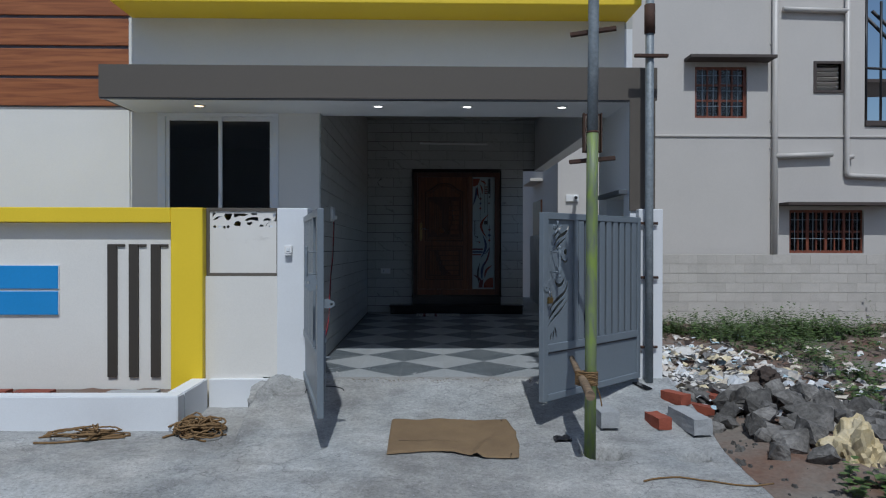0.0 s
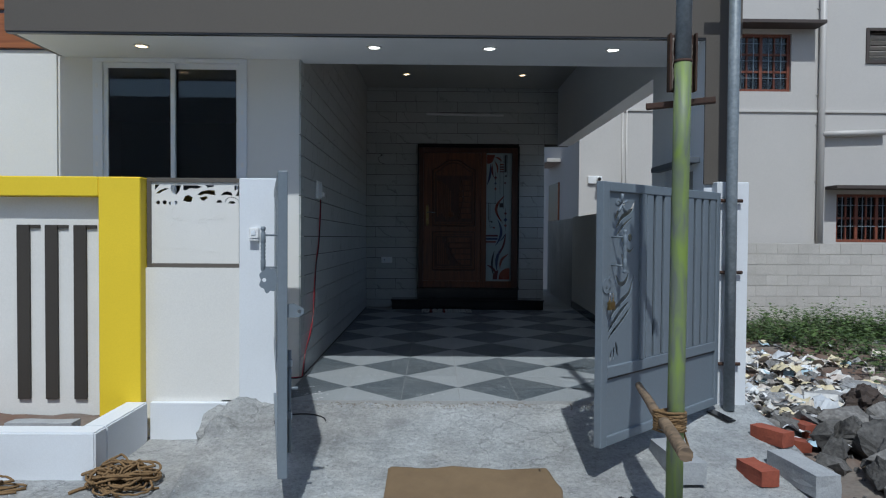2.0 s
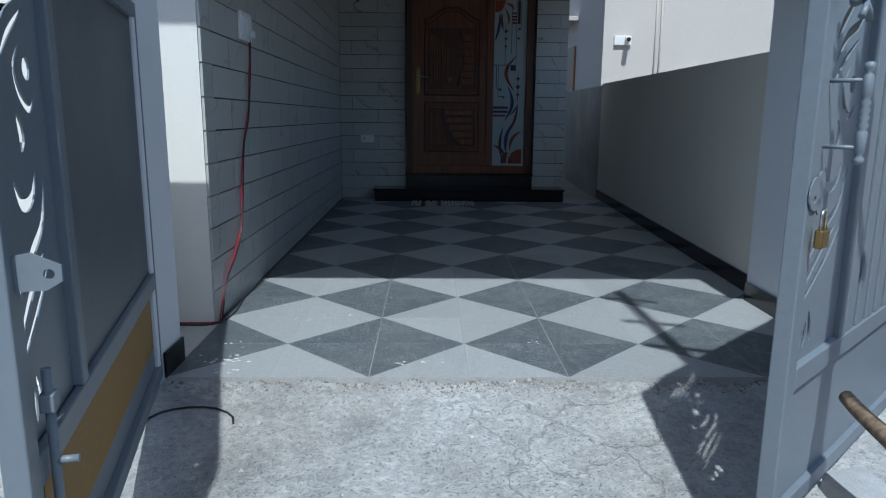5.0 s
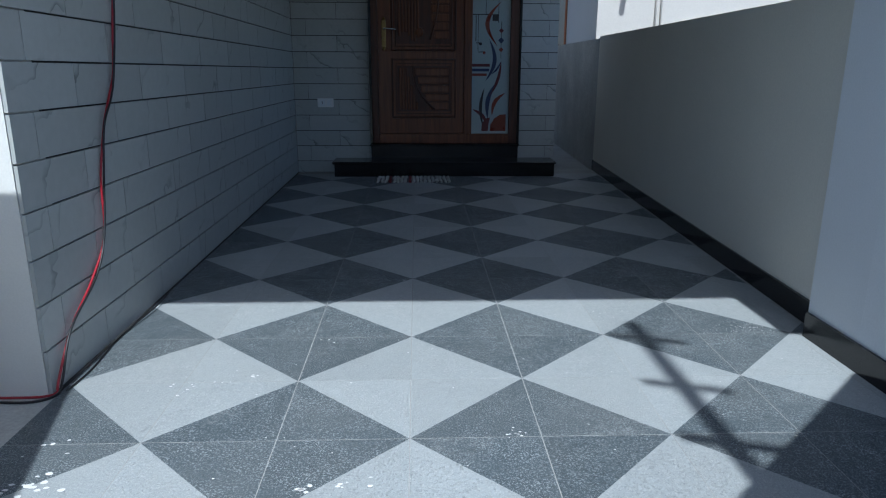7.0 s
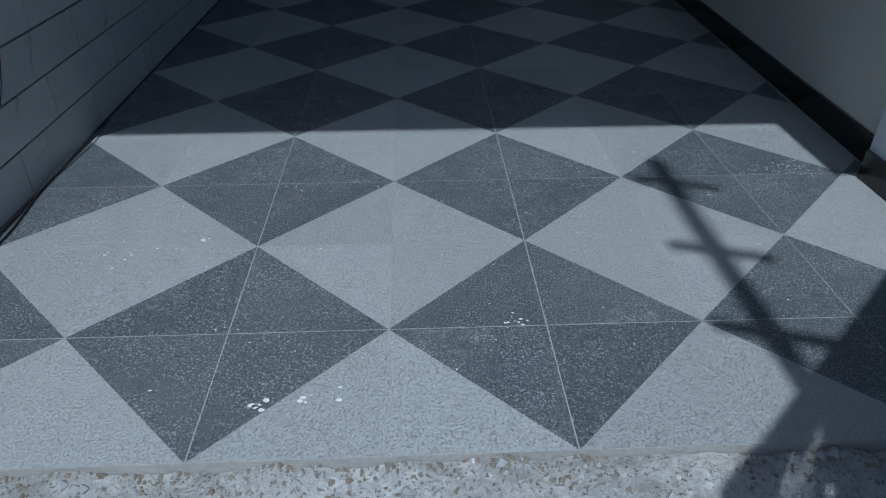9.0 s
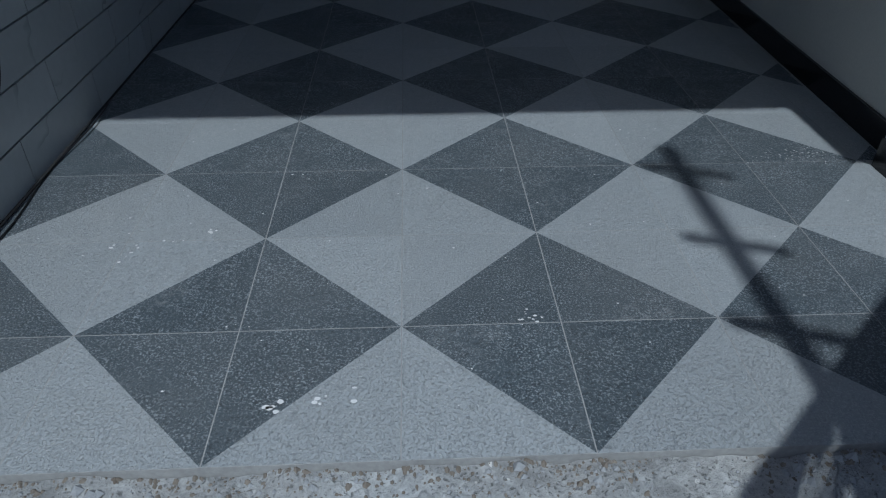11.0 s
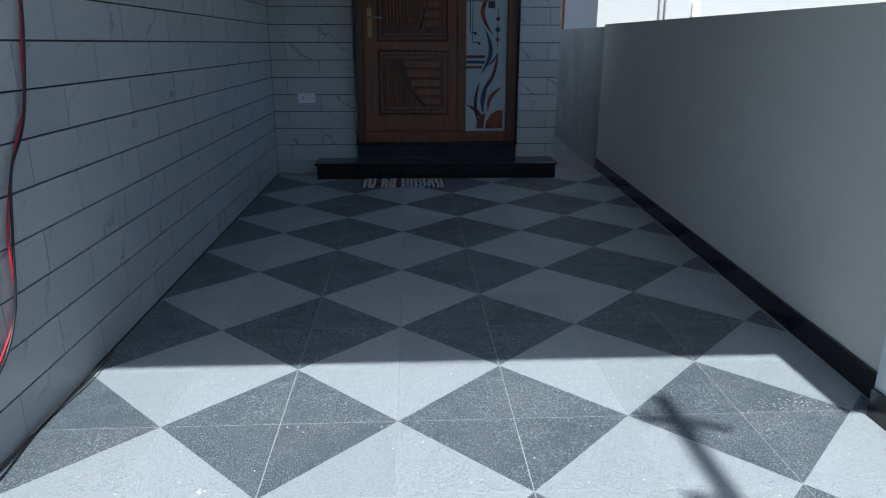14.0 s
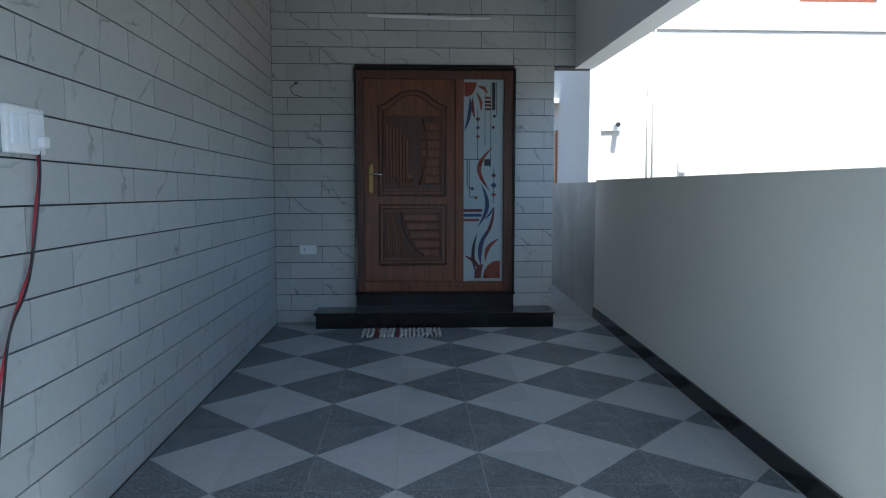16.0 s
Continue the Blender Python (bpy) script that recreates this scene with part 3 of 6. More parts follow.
structure("ground", grid_mesh(gx, gy, ground_z), M_soil, "bare brown-grey soil of the open plot beside the house", "ground")

# ---------- the house ----------
LW, BW, FRONT, CEIL, SOFFIT = -1.213, 5.73, 0.715, 3.30, 2.45
CANOPY_Y = 0.04


def compound_x(y):
    return 1.725 + 0.043 * (y - 1.17)


# carport floor slab
bm = bmesh.new()
put(bm, -1.6, 1.64, 0.0, 5.85, -0.6, -0.0005)
put(bm, 1.64, 1.98, 1.17, 5.85, -0.6, -0.0005)
put(bm, -6.5, -1.6, 0.1, 0.9, -0.6, -0.012)
floor = structure("floor", bm, M_floor_grout, "grey cement bed under the patterned carport tiles", "floor")
structure("floor_joint", put(bmesh.new(), LW - 0.01, -1.2, FRONT, 5.73, -0.002, 0.0006), M_grout, "dark joint between floor and wall tiles", "trim")
structure("passage_floor", put(bmesh.new(), 1.3, 2.2, 5.86, 9.4, -0.6, -0.02), M_raw, "rough cement floor of the side passage", "floor")

# wall to the left of the carport, its front with the window
WX0, WX1, WZ0, WZ1 = -2.80, -1.625, 1.20, 2.447
structure("wall_left", put(bmesh.new(), LW - 0.2, LW - 0.012, FRONT + 0.202, 6.0, -0.1, CEIL), M_grout, "carport side wall clad with grooved white marble tiles")
bm = bmesh.new()
put(bm, -3.065, WX0, FRONT, FRONT + 0.2, -0.1, CEIL)
put(bm, WX1, LW - 0.014, FRONT, FRONT + 0.2, -0.1, CEIL)
put(bm, WX0, WX1, FRONT, FRONT + 0.2, -0.1, WZ0)
put(bm, WX0, WX1, FRONT, FRONT + 0.2, WZ1, CEIL)
structure("wall_front", bm, M_white, "white painted front wall around the window")
structure("wall_front_left", put(bmesh.new(), -6.5, -3.066, FRONT - 0.02, FRONT + 0.2, -0.1, 2.495), M_white, "white painted front wall under the wood cladding")
structure("wall_side", put(bmesh.new(), -6.7, -6.5, FRONT, 9.5, -0.1, CEIL), M_white, "white painted far side wall of the house")
structure("wall_rear", put(bmesh.new(), -6.5, 1.46, 9.3, 9.5, -0.1, CEIL), M_white, "white painted rear wall of the house")
structure("wall_inner", put(bmesh.new(), 1.26, 1.46, BW + 0.2, 9.3, -0.1, CEIL), M_white, "white painted side wall along the passage")
structure("room_floor", put(bmesh.new(), -6.5, 1.26, 0.9, 9.3, -0.3, -0.02), M_floor_l, "pale tiled floor inside the house", "floor")

# back wall with the doorway
DX0, DX1, DZ0, DZ1 = -0.445, 1.075, 0.31, 2.418
bm = bmesh.new()
put(bm, LW - 0.2, DX0, BW + 0.012, BW + 0.2, -0.1, CEIL)
put(bm, DX1, 1.46, BW + 0.012, BW + 0.2, -0.1, CEIL)
put(bm, DX0, DX1, BW + 0.012, BW + 0.2, DZ1, CEIL)
put(bm, DX0, DX1, BW + 0.012, BW + 0.2, -0.1, 0.02)
put(bm, 1.46, 1.84, BW + 0.012, BW + 0.2, SOFFIT, CEIL)
structure("wall_back", bm, M_grout, "carport back wall clad with grooved white marble tiles round the door")

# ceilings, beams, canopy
# the strip beyond x 1.86 is unseen, added to keep sun off the passage
structure("ceiling", put(put(bmesh.new(), -6.7, 1.86, FRONT, 9.5, CEIL, CEIL + 0.15), 1.861, 2.03, 2.2, 9.5, CEIL, CEIL + 0.15), M_ceiling, "plain carport ceiling, greyed for shade, with an unseen sun-blocking strip", "ceiling")
# unseen block above the roof, added to cut skylight on the neighbour's side wall
structure("upper_storey", put(bmesh.new(), -6.5, 1.76, FRONT + 0.22, 9.4, CEIL + 0.152, 6.6), M_white, "plain white unseen block over the house, added for shade")
structure("beam_front", put(bmesh.new(), LW, 1.86, FRONT, 0.84, SOFFIT, CEIL), M_blue_white, "white painted beam across the carport mouth", "beam")
structure("beam_side", put(bmesh.new(), 1.66, 1.84, 0.84, BW + 0.01, SOFFIT - 0.01, CEIL), M_blue_white, "white painted beam along the open side", "beam")
structure("canopy_soffit", put(bmesh.new(), -3.01, 1.80, CANOPY_Y + 0.05, FRONT, SOFFIT, SOFFIT + 0.2), M_blue_white, "white underside of the entrance canopy", "canopy")
bm = bmesh.new()
put(bm, -3.05, 1.885, CANOPY_Y, CANOPY_Y + 0.05, SOFFIT + 0.006, 2.745)
put(bm, -3.05, -3.01, CANOPY_Y + 0.05, FRONT - 0.02, SOFFIT + 0.006, 2.745)
put(bm, 1.80, 1.885, CANOPY_Y + 0.05, FRONT - 0.02, SOFFIT + 0.2, 2.745)
put(bm, -3.01, 1.80, CANOPY_Y + 0.05, FRONT - 0.02, SOFFIT + 0.2, 2.745)
structure("canopy_fascia", bm, M_brown, "dark taupe painted edge of the entrance canopy", "canopy")
# pale reflector added on the canopy to brighten the wall above it
structure("canopy_top", put(bmesh.new(), -2.97, 1.79, CANOPY_Y + 0.06, FRONT - 0.045, 2.7455, 2.752), M_raw, "pale unseen sheet on the canopy, added to bounce light up", "canopy")
structure("drip_line", put(bmesh.new(), -3.045, 1.64, CANOPY_Y + 0.004, CANOPY_Y + 0.045, SOFFIT - 0.006, SOFFIT + 0.005), M_dark_plastic, "thin black drip groove under the canopy edge", "trim")
structure("wall_upper", put(bmesh.new(), -3.064, 1.77, FRONT - 0.04, FRONT + 0.2, 2.755, 3.36), M_white, "white painted band of wall above the canopy")
structure("yellow_band", box(-3.035, 1.80, 0.22, FRONT + 0.2, 3.362, 4.6, 0.01), M_yellow, "yellow painted projecting parapet band", "parapet")
structure("cladding_back", put(bmesh.new(), -6.5, -3.066, FRONT - 0.02, FRONT + 0.2, 2.497, 4.6), M_clad_gap, "slate grey backing of the wood cladding")
for k in range(7):
    z = 2.505 + 0.292 * k
    structure("cladding_plank", box(-6.4, -3.062, FRONT - 0.045, FRONT - 0.02, z, z + 0.262, 0.006), M_clad, "brown wood-grain cladding plank on the front wall", "cladding")

# end wall of the carport mouth, with a meter niche
CX0, CX1, CY1 = 1.645, 1.86, 1.17
NY0, NY1, NZ0, NZ1 = 0.25, 0.84, 0.86, 1.62
pier = thing("wall_pier", "bluish white painted pier wall with an open meter niche", "wall", kind="structure")
for b in ((CX0, CX1, CANOPY_Y + 0.012, NY0, -0.3, SOFFIT), (CX0, CX1, NY1, CY1, -0.3, SOFFIT), (CX0, CX1, NY0, NY1, -0.3, NZ0),
          (CX0, CX1, NY0, NY1, NZ1, SOFFIT), (CX1 - 0.03, CX1, NY0, NY1, NZ0, NZ1)):
    part("masonry", put(bmesh.new(), *b), M_blue_white, pier)
# greyer lining stands in for the shade inside the niche
structure("niche_back", put(bmesh.new(), CX1 - 0.045, CX1 - 0.031, NY0 + 0.001, NY1 - 0.001, NZ0 + 0.001, NZ1 - 0.001), M_raw, "cement-grey sheet that darkens the back of the meter niche")
structure("pier_face", put(bmesh.new(), 1.64, 1.868, CANOPY_Y - 0.002, CANOPY_Y + 0.012, 1.47, SOFFIT + 0.01), M_brown, "dark taupe painted front face of the pier", "pier")
structure("niche_ledge", box(CX0 - 0.08, CX0 - 0.002, 0.12, 0.95, 1.625, 1.665, 0.004), M_steel_dark, "thin cement ledge over the meter niche", "ledge")

# compound wall on the open side: painted part, then raw cement
def slanted_wall(y0, y1, z0, z1, thick, out=0.0):
    bm = bmesh.new()
    c = [(compound_x(y0) - out, y0), (compound_x(y0) + thick, y0), (compound_x(y1) + thick, y1), (compound_x(y1) - out, y1)]
    lo, hi = [bm.verts.new((x, y, z0)) for x, y in c], [bm.verts.new((x, y, z1)) for x, y in c]
    bm.faces.new(lo[::-1]), bm.faces.new(hi)
    for i in range(4):
        bm.faces.new((lo[i], lo[(i + 1) % 4], hi[(i + 1) % 4], hi[i]))
    return bm


structure("wall_compound", slanted_wall(1.17, 5.9, -0.6, 1.38, 0.13), M_grey_wall, "warm grey painted compound wall beside the carport")
structure("wall_compound_raw", slanted_wall(5.902, 9.0, -0.6, 1.36, 0.13), M_raw, "stained raw cement compound wall along the passage")
structure("baseboard", slanted_wall(1.172, 5.88, -0.01, 0.105, 0.0, 0.014), M_granite, "polished black granite skirting along the compound wall", "baseboard")
structure("pier_skirting", put(bmesh.new(), CX0 - 0.013, CX0 - 0.001, 0.02, 1.165, -0.01, 0.105), M_granite, "polished black granite skirting on the pier", "baseboard")

# ---------- front fence ----------
FY = -0.03
bm = bmesh.new()
put(bm, -2.104, -1.47, FY + 0.03, 0.14, -0.35, 0.885)
structure("fence_wall", bm, M_fence, "low cream white fence wall under the cut metal screen")
structure("fence_base", box(-2.06, -1.47, FY - 0.015, FY + 0.029, -0.35, -0.01, 0.003), M_blue_white, "bluish white painted base of the fence wall")
structure("fence_panel", put(bmesh.new(), -6.5, -2.38, FY + 0.05, 0.14, -0.35, 1.35), M_fence, "cream white fence panel framed by a yellow surround")
bm = bmesh.new()
put(bm, -6.5, -2.378, FY - 0.05, 0.16, 1.352, 1.482)
put(bm, -2.378, -2.105, FY - 0.05, 0.16, -0.34, 1.482)
bmesh.ops.bevel(bm, geom=bm.edges[:], offset=0.006, segments=1, affect="EDGES")
structure("fence_surround", bm, M_yellow, "yellow painted frame round the fence panel", "fence")
for x in (-2.958, -2.772, -2.582):
    bar = thing("fence_stripe", "dark taupe raised stripe with a small top tab", "fence trim", group="stripes on the fence panel")
    part("strip", box(x, x + 0.083, FY + 0.028, FY + 0.05, 0.0, 1.165, 0.003), M_stripe, bar)
    part("tab", box(x + 0.084, x + 0.15, FY + 0.035, FY + 0.05, 1.142, 1.165, 0.002), M_stripe, bar)
for z0, z1 in ((0.775, 0.976), (0.547, 0.752)):
    plate_thing = thing("name_plate", "plain blue plate with a pale edge on the fence", "plate", group="blue plates")
    part("face", box(-5.2, -3.385, FY + 0.028, FY + 0.04, z0, z1, 0.003), M_blue, plate_thing)
    part("rim", box(-5.205, -3.379, FY + 0.038, FY + 0.051, z0 - 0.006, z1 + 0.006, 0.002), M_upvc, plate_thing)

# planter ledge in front of the fence, with building waste in it
bm = bmesh.new()
put(bm, -6.5, -2.06, -0.78, -0.64, -0.4, 0.005)
put(bm, -2.20, -2.06, -0.64, FY - 0.051, -0.4, 0.005)
bmesh.ops.bevel(bm, geom=bm.edges[:], offset=0.008, segments=2, affect="EDGES")
structure("planter_wall", bm, M_blue_white, "white painted low planter wall before the fence")
structure("planter_soil", grid_mesh([-6.5 + 0.09 * i for i in range(48)], [-0.64 + 0.07 * i for i in range(10)],
                                    lambda x, y: -0.10 + 0.02 * noise.noise((x * 6, y * 6, 0))), M_soil, "rubble-strewn soil in the planter", "soil")


# cut metal screen over the low wall
def screen():
    s = thing("metal_screen", "cream laser-cut metal screen in a brown frame on the fence", "screen", pose(-2.104, FY + 0.05, 0.885))
    w, h = 0.634, 0.6
    for nm, b in (("frame_rail", (0, w, 0, 0.03, 0, 0.028)), ("frame_rail", (0, w, 0, 0.03, h - 0.028, h)),
                  ("frame_stile", (0, 0.028, 0, 0.03, 0.028, h - 0.028)), ("frame_stile", (w - 0.02, w, 0, 0.03, 0.028, h - 0.028))):
        part(nm, box(*b, 0.002), M_brown, s)
    q = lambda *pts: [((x - 30) * 0.00122, 0.567 - (y - 50) * 0.00127) for x, y in pts]
    holes = [q((72, 60), (98, 60), (72, 88)), q((76, 106), (95, 90), (125, 78), (148, 81), (120, 92), (96, 106)), q((226, 62), (300, 62), (330, 70), (300, 80), (262, 78), (240, 90), (226, 86)),
             q((345, 60), (395, 60), (390, 70), (360, 74)), q((302, 110), (325, 94), (360, 86), (398, 88), (402, 114), (375, 110), (345, 106), (320, 116)),
             q((432, 116), (445, 98), (468, 92), (490, 100), (496, 116), (465, 110)), q((506, 62), (538, 62), (520, 84), (506, 88)), q((512, 116), (522, 102), (538, 99), (538, 116)),
             q((160, 62), (214, 62), (204, 95), (188, 112), (168, 104), (156, 80)), q((225, 142), (235, 120), (255, 113), (278, 126), (270, 150), (240, 149)),
             q((315, 126), (352, 119), (360, 130), (340, 143), (325, 141)), q((405, 153), (415, 138), (434, 140), (440, 153)), q((472, 156), (480, 145), (500, 143), (512, 153), (500, 158))]
    holes += [disc((x - 30) * 0.00122, 0.567 - (y - 50) * 0.00127, r) for x, y, r in ((88, 154, 0.013), (124, 153, 0.014), (157, 158, 0.012), (184, 155, 0.013))]
    holes += [disc((492 + 36 * math.cos(a) - 30) * 0.00122, 0.567 - (150 - 26 * math.sin(a) - 50) * 0.00127, 0.0045, 8) for a in (0.35 * k - 0.1 for k in range(10))]
    sheet = part("cut_sheet", plate([(0.028, 0.028), (w - 0.02, 0.028), (w - 0.02, h - 0.028), (0.028, h - 0.028)], holes, 0.004, pose(0, 0.012, 0)), M_fence, s)
    rng = random.Random(5)
    for i in range(30):
        x, zz = rng.uniform(0.07, 0.58), rng.uniform(0.06, 0.36)
        a, q = rng.uniform(0, 6.28), rng.uniform(0.03, 0.075)
        part("embossed_curve", plate(swoosh(x, zz, x + q * math.cos(a), zz + q * math.sin(a), 0.014, 0.007, 7), [], 0.0014, pose(0, 0.0107, 0)), M_fence, sheet)
    return s


screen()

# gate posts
def gate_post(x0, x1, y0, y1, label):
    p = structure("gate_post", box(x0, x1, y0, y1, -0.06, 1.482, 0.006), M_blue_white, label, "post")
    return p


gate_post(-1.47, -1.205, FY - 0.015, 0.205, "white painted gate post beside the metal screen")
gate_post(1.70, 1.915, -0.035, 0.14, "white painted gate post beside the scaffold pipe")
structure("post_skirting", box(-1.204, -1.192, 0.0, 0.203, -0.03, 0.10, 0.002), M_granite, "black granite skirting on the gate post", "baseboard")
bell = thing("door_bell", "small white bell push box on the gate post", "bell", pose(-1.367, FY - 0.016, 1.12))
part("box", box(-0.032, 0.032, -0.03, 0, -0.035, 0.035, 0.006), M_plastic, bell)
part("button", box(-0.014, 0.014, -0.036, -0.03, -0.014, 0.016, 0.003), M_upvc, bell)
part("shelf", box(-0.03, 0.03, -0.042, 0, -0.05, -0.042, 0.002), M_plastic, bell)


# ---------- gate leaves ----------
def ribbon(points, width):
    """The outline of a tapering stroke along points."""
    pts = [Vector(p) for p in points]
    fine = []
    for i in range(len(pts) - 1):
        p0, p1, p2, p3 = pts[max(0, i - 1)], pts[i], pts[i + 1], pts[min(len(pts) - 1, i + 2)]
        for k in range(4):
            t = k / 4
            fine.append(0.5 * ((2 * p1) + (p2 - p0) * t + (2 * p0 - 5 * p1 + 4 * p2 - p3) * t * t + (3 * p1 - p0 - 3 * p2 + p3) * t ** 3))
    fine.append(pts[-1])
    n = len(fine) - 1
    up, down = [], []
    for i in range(1, n):
        d = (fine[i + 1] - fine[i - 1]).normalized()
        q = Vector((-d.y, d.x)) * width * 0.5 * math.sin(math.pi * i / n) ** 0.7
        up.append(tuple(fine[i] + q))
        down.append(tuple(fine[i] - q))
    return [tuple(fine[0])] + up + [tuple(fine[n])] + down[::-1]


def ornament(x0, x1, z0, z1):
    """Flame-like cut-outs: blades at the top, a ring, long flames and three spikes at the foot."""
    P = lambda x, y: (x0 + (x - 70) / 150 * (x1 - x0), z1 - (y - 30) / 880 * (z1 - z0))
    strokes = (([(106, 155), (124, 110), (164, 48)], 0.026), ([(108, 205), (140, 142), (184, 104), (206, 50)], 0.026), ([(112, 245), (140, 196), (190, 140)], 0.016),
               ([(170, 205), (147, 250), (156, 300), (182, 328), (200, 300)], 0.018), ([(140, 335), (149, 375), (144, 405)], 0.030), ([(112, 448), (130, 498), (160, 492), (178, 440)], 0.026),
               ([(84, 690), (104, 640), (144, 592), (182, 546), (203, 455)], 0.026), ([(77, 755), (104, 700), (144, 642), (182, 600)], 0.024), ([(73, 802), (94, 762), (134, 712), (170, 662), (196, 612)], 0.018),
               ([(90, 906), (92, 880), (97, 850)], 0.018), ([(106, 902), (107, 865), (108, 832)], 0.020), ([(128, 894), (122, 850), (114, 806)], 0.020))
    return [ribbon([P(*p) for p in pts], wd) for pts, wd in strokes] + [disc(*P(182, 252), 0.022)]


def gate_leaf(name, label, at, W, side, z0=0.01, z1=1.405):
    """A sheet-steel leaf from the hinge outwards; side is the way that it runs."""
    g = thing(name, label, "gate", at)
    s = side
    X = lambda a, b: (min(s * a, s * b), max(s * a, s * b))
    t = 0.022
    rail = z0 + 0.36
    for nm, a, b, c, d in (("hinge_stile", 0, 0.05, z0, z1), ("meeting_stile", W - 0.06, W, z0, z1)):
        part(nm, box(*X(a, b), -t, t, c, d, 0.004), M_steel, g)
    for c, d in ((z0, z0 + 0.05), (rail, rail + 0.06), (z1 - 0.05, z1)):
        part("rail", box(*X(0.05, W - 0.06), -t, t, c, d, 0.004), M_steel, g)
    ox0, ox1 = W - 0.06 - 0.33, W - 0.06
    part("mullion", box(*X(ox0 - 0.05, ox0), -t, t, rail + 0.06, z1 - 0.05, 0.004), M_steel, g)
    part("lower_panel", box(*X(0.05, W - 0.06), -0.006, 0.0, z0 + 0.05, rail, 0.001), M_steel, g)
    part("panel_seam", box(*X(0.05, W - 0.06), -0.008, -0.006, rail - 0.012, rail - 0.004), M_dark_plastic, g)
    a, b = X(ox0, ox1)
    hl = ornament(a + 0.01, b - 0.02, rail + 0.08, z1 - 0.07)
    if s > 0:
        hl = [[(a + b - x, z) for x, z in loop][::-1] for loop in hl]
    part("cut_panel", plate([(a, rail + 0.06), (b, rail + 0.06), (b, z1 - 0.05), (a, z1 - 0.05)], hl, 0.004, pose(0, -0.004, 0)), M_steel, g, "steel sheet with flame-like cut-outs")
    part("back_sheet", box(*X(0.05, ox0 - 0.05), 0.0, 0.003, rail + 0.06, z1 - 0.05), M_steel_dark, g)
    n = 9 if W < 1.5 else 13
    span = ox0 - 0.10
    for i in range(n):
        x = 0.05 + (i + 0.18) * span / n
        part("slat", box(*X(x, x + span / n * 0.68), -0.018, -0.001, rail + 0.06, z1 - 0.05, 0.004), M_steel, g)
    for z in (z0 + 0.25, z1 - 0.25):
        part("hinge", lathe([(0.012, -0.05), (0.012, 0.05)], 10, pose(-s * 0.012, 0, z)), M_steel, g)
    # turned pull handle on two arms
    hx = s * (W - 0.11)
    grip = lathe([(0.004, -0.115), (0.011, -0.112), (0.012, -0.10), (0.006, -0.092), (0.011, -0.085), (0.012, -0.04), (0.008, -0.034), (0.013, -0.026), (0.008, -0.017), (0.013, -0.008),
                  (0.008, 0.0), (0.013, 0.008), (0.008, 0.017), (0.013, 0.026), (0.008, 0.034), (0.012, 0.04), (0.011, 0.085), (0.006, 0.092), (0.012, 0.10), (0.011, 0.112), (0.004, 0.115)], 12)
    handle = part("pull_handle", grip, M_steel, g)
    handle.location = (hx, -0.085, z1 - 0.365)
    for dz in (-0.075, 0.075):
        part("handle_arm", tube([(0, 0, dz), (0, 0.085, dz)], 0.005, 8), M_steel, handle)
    return g


right_at = pose(1.684, -0.087, 0, 0, 0, math.degrees(math.atan2(0.949, 1.006)))
gr = gate_leaf("gate_leaf", "open grey-painted steel gate leaf with cut flame ornament", right_at, 1.383, -1)
W_R = 1.383
knob = part("bolt_wheel", lathe([(0.012, 0.0), (0.016, 0.01), (0.008, 0.03)], 12, pose(0, 0, 0, 90)), M_steel, gr)
knob.location = (-(W_R - 0.11), -0.03, 1.29)
for k in range(5):
    a = 2 * math.pi * k / 5
    part("spoke", tube([(0, -0.03, 0), (0.030 * math.cos(a + 0.3), -0.036, 0.030 * math.sin(a + 0.3)), (0.052 * math.cos(a + 0.3), -0.034, 0.052 * math.sin(a + 0.3))], 0.0055, 8, 0.0085), M_steel, knob)
hasp = part("hasp_plate", plate(disc(0, 0, 0.04, 14), [disc(-0.005, -0.012, 0.008)], 0.004), M_steel, gr)
hasp.location = (-(W_R - 0.035), -0.028, 0.86)
part("hasp_lobe", plate(disc(0.035, 0.03, 0.022, 10), [], 0.004), M_steel, hasp)
part("hasp_lobe", plate(disc(0.035, -0.03, 0.022, 10), [], 0.004), M_steel, hasp)
# padlock hanging from the hasp
lock = thing("padlock", "small brass padlock with a steel shackle on the gate", "padlock", right_at @ pose(-(W_R - 0.05), -0.045, 0.78))
part("body", box(-0.026, 0.026, -0.010, 0.010, -0.045, 0.0, 0.005), M_brass, lock, "brass lock body")
part("shackle", tube([(0.017 * math.cos(math.pi * i / 10), 0, (0.028 + 0.017 * math.sin(math.pi * i / 10)) if 0 < i < 10 else 0.0) for i in range(11)], 0.004, 8), M_chrome, lock, "steel shackle")

left_at = pose(-1.235, 0.02, 0, 0, 0, math.degrees(math.atan2(-1.52, 0.375)))
W_L = 1.566
gl = gate_leaf("gate_leaf", "open grey-painted steel gate leaf with lobed latch plate", left_at, W_L, 1)
lobes = [(-0.038 + 0.040 * math.cos(a) * (1 + 0.14 * math.cos(7 * a)), 0.056 * math.sin(a) * (1 + 0.10 * math.cos(7 * a))) for a in (2 * math.pi * i / 40 for i in range(40))]
lp = part("latch_plate", plate(lobes, [disc(-0.058, 0.0, 0.009)], 0.005, pose(0, 0, 0, 0, 0, 90)), M_steel, gl, "lobed latch plate with a hole")
lp.location = (W_L - 0.003, -0.022, 0.915)
